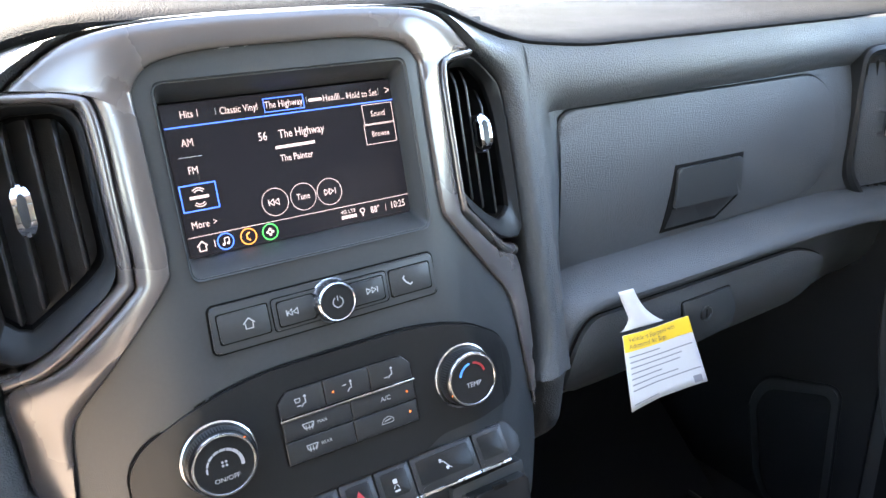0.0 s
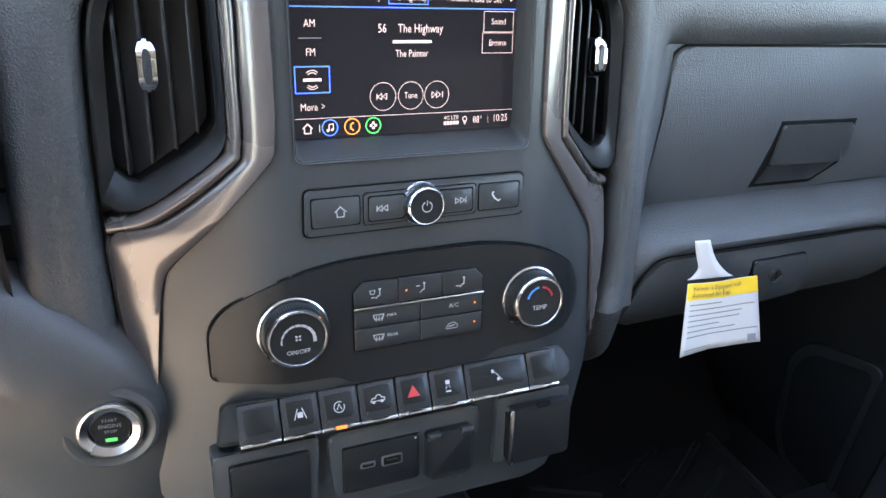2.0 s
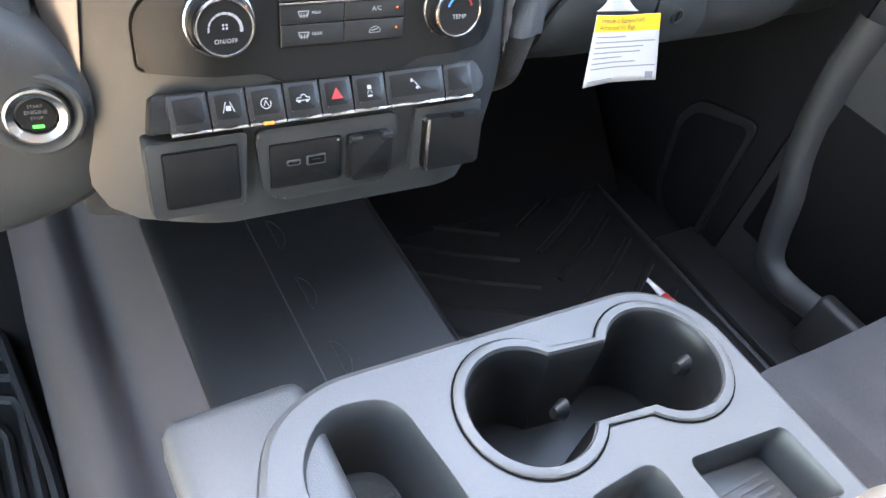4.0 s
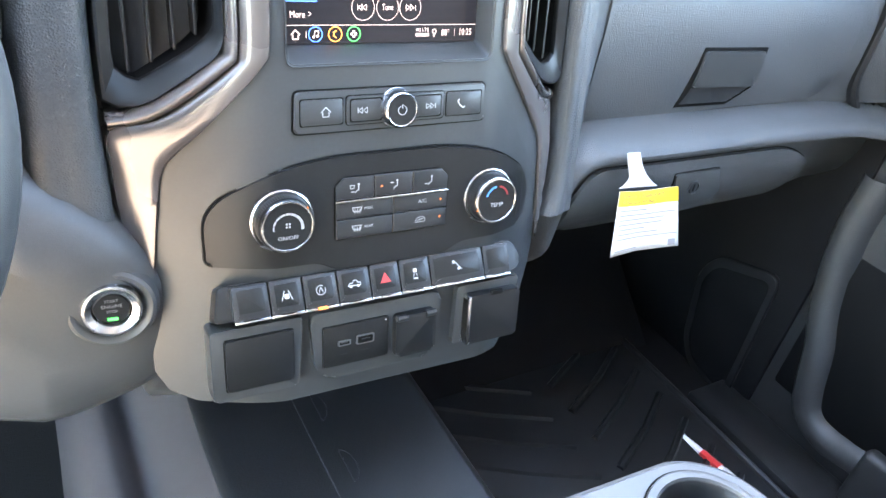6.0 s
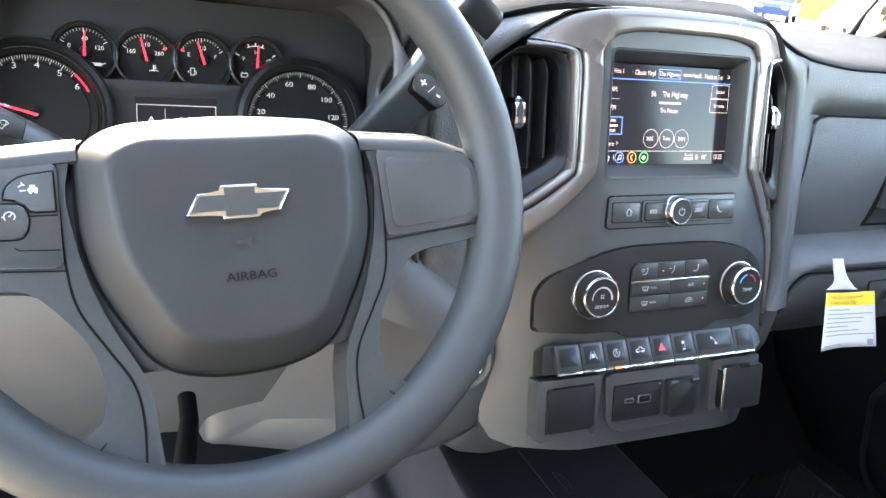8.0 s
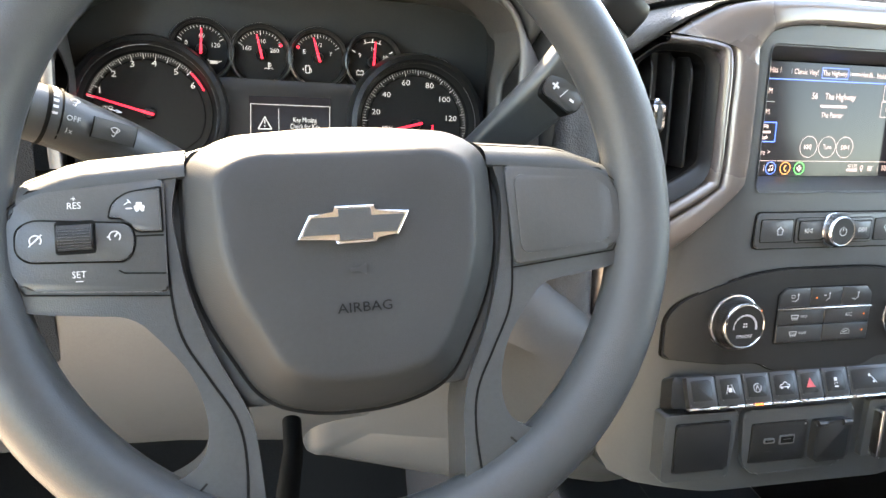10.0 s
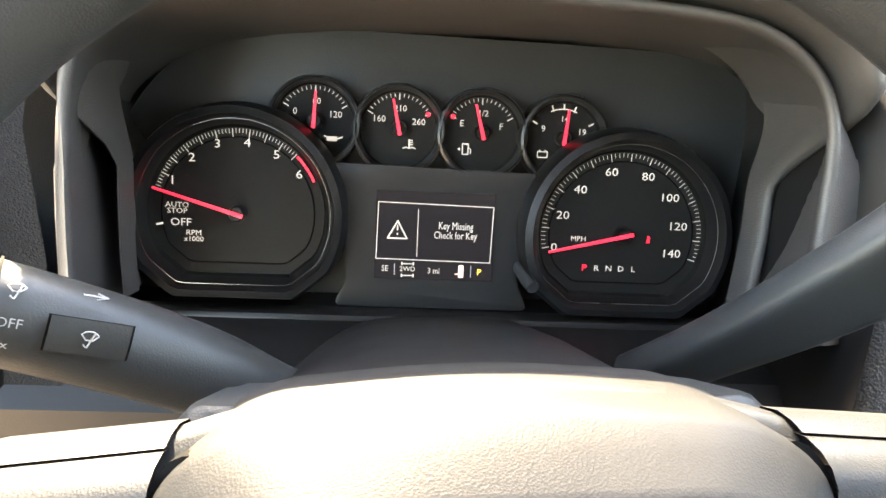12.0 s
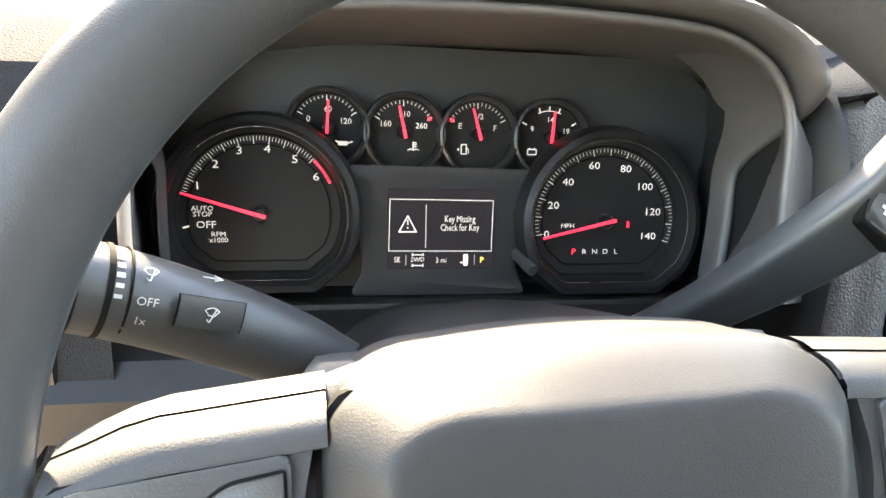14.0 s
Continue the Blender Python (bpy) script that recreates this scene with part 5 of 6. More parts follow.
# ---------------------------------------------------------------- row of switches
row = thing("switch_bank", "row of black rocker switches with chrome lower edges", "switches", STACK @ pose(0, -.070, .004, -24, -2, 0))
EDGES = [-.1285, -.1010, -.0752, -.0480, -.0208, .0047, .0320, .0832, .1098]
part("bank_base", prism(rounded([(-.142, -.012), (-.136, .014), (.118, .014), (.126, -.004), (.118, -.012)], .004), -.02, -.002, .002), DARKP, row)
for i in range(8):
    x0, x1 = EDGES[i] + .0006, EDGES[i + 1] - .0006
    b = part("switch", prism(rect(x0, -.0125, x1, .0125, .0012), -.006, .0045, .0010), BUTTON, row)
    part("recess", prism(rect(x0 + .0035, -.0075, x1 - .0035, .0095, .0015), .004, .0048, .0004), DARKP, b)
    m = (x0 + x1) / 2
    chrome = [(x0, -.0150), (x1, -.0150), (x1, -.0128), (m + .006, -.0128), (m + .0045, -.0138), (m - .0045, -.0138), (m - .006, -.0128), (x0, -.0128)]
    part("chrome_edge", prism(chrome, -.006, .0042, .0004), SATIN, b, "satin chrome lower edge")
    if i == 2:
        part("amber_light", prism(rect(m - .0038, -.0148, m + .0038, -.0128, .0006), .003, .0048), AMBER, b, "lit amber indicator")
    s = []
    if i == 1:
        s = line([(m - .004, -.003), (m - .0015, .004)], .0006) + line([(m + .004, -.003), (m + .0015, .004)], .0006) + [rect(m - .0018, -.002, m + .0018, .0015, .0006)]
    elif i == 2:
        s = line(arc(m, 0, .0036, 60, 380, 16), .0006) + line([(m - .0016, -.0016), (m, .002), (m + .0016, -.0016)], .0006)
    elif i == 3:
        s = line([(m - .005, -.001), (m - .004, .001), (m - .0015, .001), (m - .0005, .003), (m + .002, .003), (m + .003, .001), (m + .005, .001), (m + .005, -.001)], .0006, True) + [circle(m - .003, -.0015, .0011, 10), circle(m + .003, -.0015, .0011, 10)]
    elif i == 5:
        s = [rect(m - .0016, .001, m + .0016, .004, .0006)] + line([(m - .0018, -.002), (m - .0008, 0)], .0005) + line([(m + .0018, -.002), (m + .0008, 0)], .0005) + [bar_poly(m - .002, -.0045, m + .002, -.0033)]
    elif i == 6:
        s = line([(m - .004, .003), (m - .001, .003), (m + .002, -.001), (m + .004, -.003)], .0006) + [circle(m - .003, .0042, .0011, 10), circle(m + .001, -.002, .0012, 10)]
    if s:
        part("printed_symbol", flat(s, .0051), PANEL_PRINT, b, smooth=False)
    if i == 4:
        part("hazard_triangle", flat([[(m - .0048, -.0030), (m + .0048, -.0030), (m, .0052)]], .0051), HAZARD, b, "red hazard triangle", smooth=False)

# ---------------------------------------------------------------- lower stack: blank, ports, socket, pocket
LOW = STACK @ pose(0, -.118, .004, 0, -2, 0)
blank = thing("blank_switch_panel", "black blank cover panel in a dark frame", "cover panel", LOW @ pose(-.110, 0, 0))
part("frame", prism(rounded([(-.036, .030), (.034, .030), (.030, -.030), (-.036, -.030)], .004), -.014, .004, .002), FASCIA, blank)
part("groove", prism(rect(-.0265, -.0225, .0265, .0225, .003), .0, .0044), VOID, blank)
part("cover", prism(rect(-.0258, -.0218, .0258, .0218, .003), .0, .0062, .0014), DARKP, blank)
hump = part("port_bulge", prism(rounded([(-.070, .028), (.046, .028), (.046, -.018), (.036, -.033), (-.055, -.034), (-.066, -.020)], .008), -.02, .0015, .003), FASCIA, stack)
hump.matrix_local = STACK.inverted() @ LOW
usb = thing("usb_port_panel", "black panel with two usb charging ports", "usb ports", LOW @ pose(-.0315, -.003, .0015))
part("groove", prism(rect(-.0285, -.0185, .0285, .0185, .002), -.002, .0004), VOID, usb)
part("plate", prism(rect(-.0280, -.0180, .0280, .0180, .002), -.001, .0016, .0006), DARKP, usb)
for x, w, h, nm in ((-.0105, .0055, .0024, "usb_c_port"), (.0075, .0078, .0042, "usb_a_port")):
    pt = part(nm, prism(rect(x - w, .002 - h, x + w, .002 + h, min(h, .0016)), .0, .0024, .0004), GREY_CONSOLE, usb, "grey metal port rim")
    part("slot", prism(rect(x - w + .0014, .002 - h + .0013, x + w - .0014, .002 + h - .0013, .0006), .0022, .0026), VOID, pt)
    part("port_tongue", prism(rect(x - w * .5, .0022, x + w * .5, .0030), .0020, .00275), BUTTON, pt)
    part("printed_bar", flat([bar_poly(x - .003, -.0085, x + .003, -.0078)], .0018), BUTTON, usb, smooth=False)
part("light_dot", flat([circle(.0255, .0155, .0009, 8)], .0018), PANEL_PRINT, usb, smooth=False)
sock = thing("power_socket", "power socket behind a closed black flap", "power socket", LOW @ pose(.0195, -.003, .001))
part("flap", prism(rect(-.0185, -.0195, .0185, .0185, .004), -.002, .008, .003), DARKP, sock)
for s in (-1, 1):
    part("hinge", tube([(s * .0085, .0165, .0075), (s * .0175, .0165, .0075)], .0030, 10), BUTTON, sock)
pocket = thing("card_holder_flap", "hinged black flap proud of the stack", "storage flap", LOW @ pose(.0925, 0, .004))
part("frame", prism(rounded([(-.032, .029), (.030, .030), (.026, -.024), (-.034, -.026)], .003), -.016, -.001, .0015), FASCIA, pocket)
part("flap", prism(rect(-.0262, -.0235, .0262, .0225, .003), .0, .0085, .002), DARKP, pocket)
# thin satin strip along the flap's left edge
part("flap_edge", box(-.0262, -.0235, -.001, -.0225, .0225, .0092, .001), SATIN, pocket, "bright satin flap edge")
part("notch", box(-.004, .0205, .006, .008, .0245, .0090, .0008), VOID, pocket)
# start button
START = frame_of(-.2155, .021, .703, 10, -6)
start = thing("engine_start_button", "round engine start button with chrome ring and green light", "start button", START)
part("dish", lathe([(.0330, -.0065), (.0300, .0005), (.0275, .0020), (.0245, .0010), (.0220, -.0020), (.0205, -.006)], 48), HARD, start, "raised plastic collar")
part("ring", lathe([(.0205, -.012), (.0208, .002), (.0196, .0044), (.0180, .0048), (.0135, .0022), (.0124, -.001)], 48), SATIN, start, "satin chrome ring")
part("cap", lathe([(.0126, -.002), (.0122, .0004), (.0115, .0010), (0, .0014)], 40), DARKP, start)
text("ENGINE", .0040, DIM_PRINT, start, 0, .003, .0021)
text("START", .0032, DIM_PRINT, start, 0, .0072, .0021)
text("STOP", .0032, DIM_PRINT, start, 0, -.0012, .0021)
part("green_light", flat([bar_poly(-.0035, -.0085, .0035, -.0060)], .0021), GREEN, start, "lit green indicator", smooth=False)

# ---------------------------------------------------------------- passenger side of the dash
def face_y(x, z):
    pts = UPPER if z > .76 else LOWER
    for (y0, z0), (y1, z1) in zip(pts, pts[1:]):
        if z1 <= z <= z0:
            return y0 + (y1 - y0) * (z0 - z) / (z0 - z1) + (-.02 * smooth01(.68, .80, x) if z > .76 else .02 * smooth01(.6, .72, x))
    return pts[0][0]


def patch(name, poly, w0, w1, mat, parent=None, bevel=.002, label="", step=.02):
    """A lid that follows the dash's face: outline in x and z, its back and front w metres out of the face."""
    bm = prism(poly, w0, w1, bevel)
    xs = [min(p[0] for p in poly), max(p[0] for p in poly)]
    zs = [min(p[1] for p in poly), max(p[1] for p in poly)]
    cut(bm, [xs[0] + (xs[1] - xs[0]) * i / 8 for i in range(1, 8)], [zs[0] + step * i for i in range(1, int((zs[1] - zs[0]) / step) + 1)])
    for v in bm.verts:
        x, z, w = v.co
        v.co = (x, face_y(x, z) - w, z)
    return part(name, bm, mat, parent, label)


glove = thing("upper_glovebox", "closed upper glovebox lid with a pull latch", "glovebox")
GL = rounded([(.247, .776), (.247, .850), (.252, .926), (.640, .922), (.672, .89), (.676, .83), (.655, .782)], [.008, .06, .022, .03, .03, .04, .03], 6)
patch("seam", inset(GL, -.0045), -.004, .0006, VOID, glove)
lid = patch("lid", GL, -.002, .0045, SOFT, glove, .003)
LT = [(.386, .787), (.399, .856), (.504, .854), (.502, .806), (.470, .786)]
patch("latch_gap", inset(LT, -.0010), .003, .0056, VOID, lid, .0005)
# dark raised patch standing in for the shaded recess below the handle
patch("scoop_shade", [(.390, .790), (.398, .811), (.500, .808), (.470, .789)], .003, .0058, BUTTON, lid, .001)
patch("latch_handle", rounded([(.398, .8115), (.400, .853), (.5005, .851), (.503, .8085)], .004), .004, .0085, FASCIA, lid, .002)
lower = thing("lower_glovebox", "closed lower glovebox lid below the dash ledge", "glovebox")
LG = rounded([(.231, .665), (.231, .715), (.252, .7425), (.575, .7400), (.634, .712), (.62, .675), (.56, .650), (.3, .645)], [.02, .025, .02, .03, .03, .03, .03, .03], 6)
patch("seam", inset(LG, -.0035), -.004, .0008, VOID, lower)
low_lid = patch("lid", LG, -.002, .0055, SOFT, lower, .003, step=.012)
AG = rounded([(.385, .676), (.374, .727), (.446, .727), (.458, .700), (.452, .680)], .004)
patch("switch_gap", inset(AG, -.0022), .003, .0058, VOID, low_lid, .0005)
sw = thing("airbag_switch_panel", "black panel with a key-operated airbag switch", "switch panel", pose(.425, face_y(.425, .70) - .0100, .695, 88, 0, 0))
part("plate", prism([(x - .425, z - .695) for x, z in AG], -.003, .0020, .0012), FASCIA, sw)
part("key_cylinder", lathe([(.0085, .001), (.0085, .0035), (.0070, .0042), (.0066, .0030), (0, .0030)], 32, -.016, .012), BUTTON, sw)
part("key_slot", prism(rect(-.0171, .0075, -.0149, .0165, .0006), .0028, .0034), VOID, sw)

NOTICE = material("tag_grey_print", (.13, .13, .145), .7, vary=0)
# hanging airbag notice
tag = thing("warning_tag", "white card airbag notice with yellow band hanging from the lid", "paper tag", frame_of(.325, .024, .692, 10))


TAG = [(-.0525, .0370), (.0375, .0315), (.0605, -.0445), (-.0555, -.0310)]


def on_tag(p, q, w=0.0):
    """A place on the card: p across, q down, both 0 to 1; its lower corner curls."""
    a, b, c, d = [Vector(k) for k in TAG]
    m = (a * (1 - p) + b * p) * (1 - q) + (d * (1 - p) + c * p) * q
    return Vector((m.x, m.y - .004 * max(0.0, .35 - p) * q * q * 2.8, w + .03 * max(0.0, .5 - p) ** 2 * q + .002 * math.sin(p * 5)))


def card(p0, q0, p1, q1, w, name, mat, label="", nq=6):
    rows = [[on_tag(p0 + (p1 - p0) * i / 14, q0 + (q1 - q0) * j / nq, w) for i in range(15)] for j in range(nq + 1)]
    bm = loft(rows)
    return part(name, bm, mat, tag, label)


body = card(0, 0, 1, 1, 0, "card", PAPER, nq=10)
mod = body.modifiers.new("thickness", "SOLIDIFY")
mod.thickness = .0005
STRAP_L = curve_pts([(-.0555, .080, .003), (-.0500, .066, .002), (-.0440, .052, .001), (-.0480, .044, .0), (-.053, .0405, -.0008)], 4)
STRAP_R = curve_pts([(-.0370, .079, .003), (-.0300, .066, .002), (-.0200, .0535, .001), (-.0060, .042, .0), (.004, .0365, -.0008)], 4)
st = part("strap", loft([[l + (r - l) * k for k in (0, .33, .67, 1)] for l, r in zip(STRAP_L, STRAP_R)]), PAPER, tag)
mod = st.modifiers.new("thickness", "SOLIDIFY")
mod.thickness = .0005
card(.002, .0, .998, .235, .0008, "yellow_band", YELLOW, "yellow heading band", 2)


def tag_text(words, size, p, q):
    ob = text(words, size, INK, tag, 0, 0, 0, align="LEFT", squeeze=.84, name="notice_heading")
    for v in ob.data.vertices:
        v.co = on_tag(p + v.co.x / .087, q - v.co.y / .076, .0013)


tag_text("Vehicle is Equipped with", .0072, .06, .075)
tag_text("Advanced Air Bags", .0072, .06, .170)
for i, L_ in enumerate((.42, .90, .72, .68, .40, .62, .92)):
    card(.05, .30 + i * .075, .05 + L_, .318 + i * .075, .0006, "notice_line", NOTICE, nq=1)
card(.04, .93, .36, .945, .0006, "notice_line", NOTICE, nq=1)
card(.84, .86, .95, .97, .0006, "code_patch", NOTICE, "small dark square print", 1)

# vents at both ends of the dash
def end_vent(m, s):
    pv = thing("air_vent", "black louvred air vent with chrome slider", "air vent", m, group="dashboard air vents")
    PV = rounded([(-s * .058, .09), (s * .055, .095), (s * .07, .0), (s * .05, -.10), (-s * .012, -.115), (-s * .058, -.06)], .02, 5)
    part("surround", loft([[(x, y, w) for x, y in inset(PV, d)] for d, w in ((-.004, -.03), (-.003, .004), (.002, .007), (.008, .005), (.014, -.012), (.014, -.05))], closed=True), DARKP, pv)
    part("duct_back", flat([inset(PV, .013)], -.048), VOID, pv)
    for k in range(6):
        x = s * (-.034 + k * .0155)
        part("louvre", box(x - .0008, -.088 + (.02 if k == 0 else 0), -.038, x + .0008, .078, -.010, .0005), BUTTON, pv)
    part("slider", tube([(-s * .008, -.016, -.01), (-s * .008, -.014, .006), (-s * .008, .014, .006), (-s * .008, .016, -.01)], .005, 10), CHROME, pv, "chrome vent slider")


end_vent(frame_of(.765, .075, .855, 0, -14), 1)
end_vent(frame_of(-.715, .085, .865, 0, 14), -1)

# ---------------------------------------------------------------- folding console with cup holders
console = thing("centre_console", "light grey folding centre console with two cup holders", "centre console")
TOPZ = .625
OUT = rounded([(-.165, -.85), (-.165, -.27), (-.14, -.215), (-.10, -.197), (.175, -.208), (.212, -.245), (.218, -.85)], [.01, .04, .03, .02, .04, .03, .01], 6)


def dumbbell(c1, c2, r, n1, n2):
    """Two round cups joined by a straight-sided channel between the heights n1 and n2."""
    pts = []
    for c, a0, a1 in ((c1, 40, 320), (c2, 220, 500)):
        for i in range(29):
            a = radians(a0 + (a1 - a0) * i / 28)
            pts.append((c[0] + r * math.cos(a), c[1] + r * math.sin(a)))
    return pts


C1, C2 = (.026, -.264), (.148, -.270)
CUPS = dumbbell(C1, C2, .046, 0, 0)
TRAY = rounded([(-.135, -.60), (-.135, -.245), (-.105, -.213), (-.058, -.222), (-.048, -.30), (-.048, -.60)], .02, 5)
SMALLT = rounded([(.108, -.395), (.105, -.342), (.195, -.352), (.198, -.41)], .008, 4)
MID = rounded([(-.005, -.60), (-.005, -.36), (.02, -.335), (.082, -.332), (.088, -.60)], .015, 4)
top = holed(OUT, [CUPS, TRAY, SMALLT, MID], TOPZ - .012, TOPZ)
part("top", top, GREY_CONSOLE, console, angle=25)
def well(name, loop, depth, mat, shrink):
    bm = loft([[(x, y, z) for x, y in inset(loop, d)] for d, z in ((-.0005, TOPZ + .0004), (.003, TOPZ - .004), (.005, TOPZ - .02), (shrink, TOPZ - depth))], closed=True)
    bm.faces.new(bm.verts[-len(loop):])
    return part(name, bm, mat, console)
well("cup_well", CUPS, .095, DARKP, .010)
ringpts = dumbbell(C1, C2, .0545, 0, 0)
part("cup_ring", loft([[(x, y, z) for x, y in lp] for lp, z in ((ringpts, TOPZ - .002), (ringpts, TOPZ + .0022), (inset(ringpts, .002), TOPZ + .0032), (dumbbell(C1, C2, .0475, 0, 0), TOPZ + .003), (dumbbell(C1, C2, .046, 0, 0), TOPZ - .002))], closed=True), GREY_CONSOLE, console, "raised grey cup holder rim")
part("ring_groove", loft([[(x, y, z) for x, y in lp] for lp, z in ((dumbbell(C1, C2, .0562, 0, 0), TOPZ + .0006), (ringpts, TOPZ + .0006))], closed=True), VOID, console)
for c in (C1, C2):
    part("rubber_finger", loft([[(c[0] + .040 + .0 * k, c[1] + .012 * math.cos(a) * .6, TOPZ - .03 + .012 * math.sin(a)) for a in [2 * math.pi * i / 16 for i in range(16)]] if k == 0 else [(c[0] + .031, c[1] + .006 * math.cos(a) * .6, TOPZ - .03 + .006 * math.sin(a)) for a in [2 * math.pi * i / 16 for i in range(16)]] for k in range(2)], closed=True, cap=True), RUBBER, console)
# trays coloured darker than the console, for the shade inside them
well("coin_tray", SMALLT, .034, FASCIA, .006)
well("phone_tray", TRAY, .075, FASCIA, .012)
well("middle_tray", MID, .07, FASCIA, .01)
for loop, depth, nm, wide in ((TRAY, .075, "tray_liner", .020), (SMALLT, .034, "tray_liner", .009)):
    liner = part(nm, prism(inset(loop, wide), TOPZ - depth, TOPZ - depth + .003, .001), HARD, console, "ribbed rubber tray liner")
    x0, x1 = min(p[0] for p in inset(loop, wide)), max(p[0] for p in inset(loop, wide))
    y0, y1 = min(p[1] for p in inset(loop, wide)), max(p[1] for p in inset(loop, wide))
    bm = bmesh.new()
    for k in range(int((y1 - y0 - .024) / .006)):
        yy = y0 + .012 + k * .006
        box(x0 + .012, yy - .001, TOPZ - depth + .002, x1 - .012, yy + .001, TOPZ - depth + .0042, bm=bm)
    part("ribs", bm, HARD, liner)
part("shell", loft([[(x, y, z) for x, y in inset(OUT, d)] for d, z in ((.0, TOPZ - .012), (.004, TOPZ - .06), (.02, .47))], closed=True), GREY_CONSOLE, console)
part("edge_roll", tube([(x, y, TOPZ - .005) for x, y in OUT], .0052, 8, closed=True), GREY_CONSOLE, console)
part("front_tab", box(-.198, -.32, .575, -.105, -.178, .618, .012, 4), GREY_CONSOLE, console)
# armrest vinyl coloured pale tan, standing in for the sun patch falling there
part("arm_pad", box(.10, -.80, .60, .225, -.415, .655, .02, 4), material("vinyl_sun_tinted", (.075, .070, .062), .55, bump=.3, bump_scale=900), console, "padded vinyl armrest edge")

# ---------------------------------------------------------------- floor, tunnel, mats
floor = tagged(part("floor", box(-.95, -2.0, .16, .95, .90, .20), CARPET), "dark carpeted cab floor", "floor", kind="structure")
TUN = [(-.268, .20), (-.263, .24), (-.254, .33), (-.240, .385), (-.222, .405), (-.206, .404), (-.194, .400), (-.184, .407), (-.166, .432), (-.146, .4525), (-.126, .4605), (-.05, .462), (.09, .462), (.102, .458), (.112, .445), (.135, .33), (.165, .235), (.20, .20)]
tunnel = part("floor_tunnel", loft([[(x, y, z + .10 * smooth01(.15, .6, y)) for x, z in smooth_line(TUN, 3)] for y in (-2.0, -.5, -.3, -.1, 0, .1, .2, .3, .45, .6, .9)]), material("tunnel_carpet", (.021, .0175, .019), .85, vary=.25, scale=300, bump=.6, bump_scale=1000), None, angle=80)
tagged(tunnel, "grey carpeted transmission tunnel", "floor tunnel", kind="structure")
tm = thing("tunnel_mat", "black rubber tunnel mat with a long seam and half-moon marks", "floor mat", pose(0, 0, .4625))
rows = [(-.1400, -.008), (-.1385, -.0030), (-.132, .0012), (-.122, .0026), (-.100, .0030), (-.085, .0030), (-.0425, .0030), (-.0405, .0022), (-.040, .0)]
part("left_sheet", loft([[(x, y, z) for x, z in smooth_line(rows, 3)] for y in (-.6, -.4, -.2, 0, .15, .30)]), RUBBER, tm, angle=60)
rows = [(-.0385, .0), (-.0380, .0036), (-.0355, .0044), (.085, .0044), (.097, .0030), (.107, -.004), (.116, -.020), (.128, -.065)]
part("right_sheet", loft([[(x, y, z) for x, z in smooth_line(rows, 3)] for y in (-.6, -.4, -.2, 0, .15, .30)]), RUBBER, tm, angle=60)
part("seam_edge", tube([(-.0392, -.6, .0036), (-.0392, .30, .0036)], .0011, 6), HARD, tm, "raised seam between the sheets")
for k in range(5):
    y0 = .085 - k * .085
    a = arc(-.022, y0, .022, 80, -80, 14)
    part("half_moon", tube([(x * .6 - .008, y, .0042) for x, y in a] + [(a[0][0] * .6 - .008, a[0][1], .0042)], .0007, 6), RUBBER, tm)


def floor_mat(x0, x1, y0, y1, label, flip):
    m = thing("floor_mat", label, "floor mat", pose((x0 + x1) / 2, (y0 + y1) / 2, .201), group="floor mats")
    w, d = (x1 - x0) / 2, (y1 - y0) / 2
    part("sheet", prism(rounded([(-w, -d), (w, -d), (w, d), (-w, d)], .05), 0, .008, .003), RUBBER, m)
    for k in range(9):
        for s in (-1, 1):
            yy = -d + .06 + k * (2 * d - .12) / 9
            pts = [(s * .02, yy, .008), (s * w * .5, yy + .05 * flip, .008), (s * (w - .04), yy + .10 * flip, .008)]
            part("rib", tube(pts, .0065, 6, squash=.9), RUBBER, m)
    part("rolled_edge", tube([(x, y, .008) for x, y in rounded([(-w + .008, -d + .008), (w - .008, -d + .008), (w - .008, d - .008), (-w + .008, d - .008)], .05)], .007, 8, closed=True), RUBBER, m)


floor_mat(.21, .70, -.35, .33, "black ribbed rubber mat in the passenger footwell", 1)
dm = thing("floor_mat", "black rubber mat with nested ribs in the driver footwell", "floor mat", pose(0, 0, .201), group="floor mats")
EDGE = rounded([(-.78, -.45), (-.272, -.45), (-.266, .06), (-.284, .20), (-.300, .34), (-.34, .42), (-.78, .42)], [.05, .05, .08, .08, .06, .04, .05], 6)
part("sheet", prism(EDGE, 0, .008, .003), RUBBER, dm)
part("rolled_edge", tube([(x, y, .009) for x, y in inset(EDGE, .010)], .008, 8, closed=True), RUBBER, dm)
for k in range(12):
    y0 = .262 - .034 * k
    xc = -.303 + .004 * min(k, 3) - .020 * max(0, k - 3)
    run = [(-.70, y0 + .10, .008), (-.42, y0 + .045, .008), (xc - .020, y0 + .004, .008)]
    if k > 2:
        run += [(xc - .006, y0 - .004, .008), (xc, y0 - .020, .008), (xc + .004, -.36, .008)]
    else:
        run += [(xc, y0 - .004, .008)]
    part("rib", tube(run, .0075, 8, squash=.9), RUBBER, dm)
firewall = tagged(part("wall_firewall", box(-.95, .50, .16, .95, .54, .990), CARPET), "dark carpeted firewall under the dash", "wall", kind="structure")
toe = tagged(part("toe_board", loft([[(x, .24, .20), (x, .40, .34), (x, .50, .52)] for x in (.17, .74)]), CARPET), "sloping carpeted toe board", "floor", kind="structure")
toe2 = tagged(part("toe_board", loft([[(x, .24, .20), (x, .40, .34), (x, .50, .52)] for x in (-.80, -.25)]), CARPET), "sloping carpeted toe board", "floor", kind="structure")

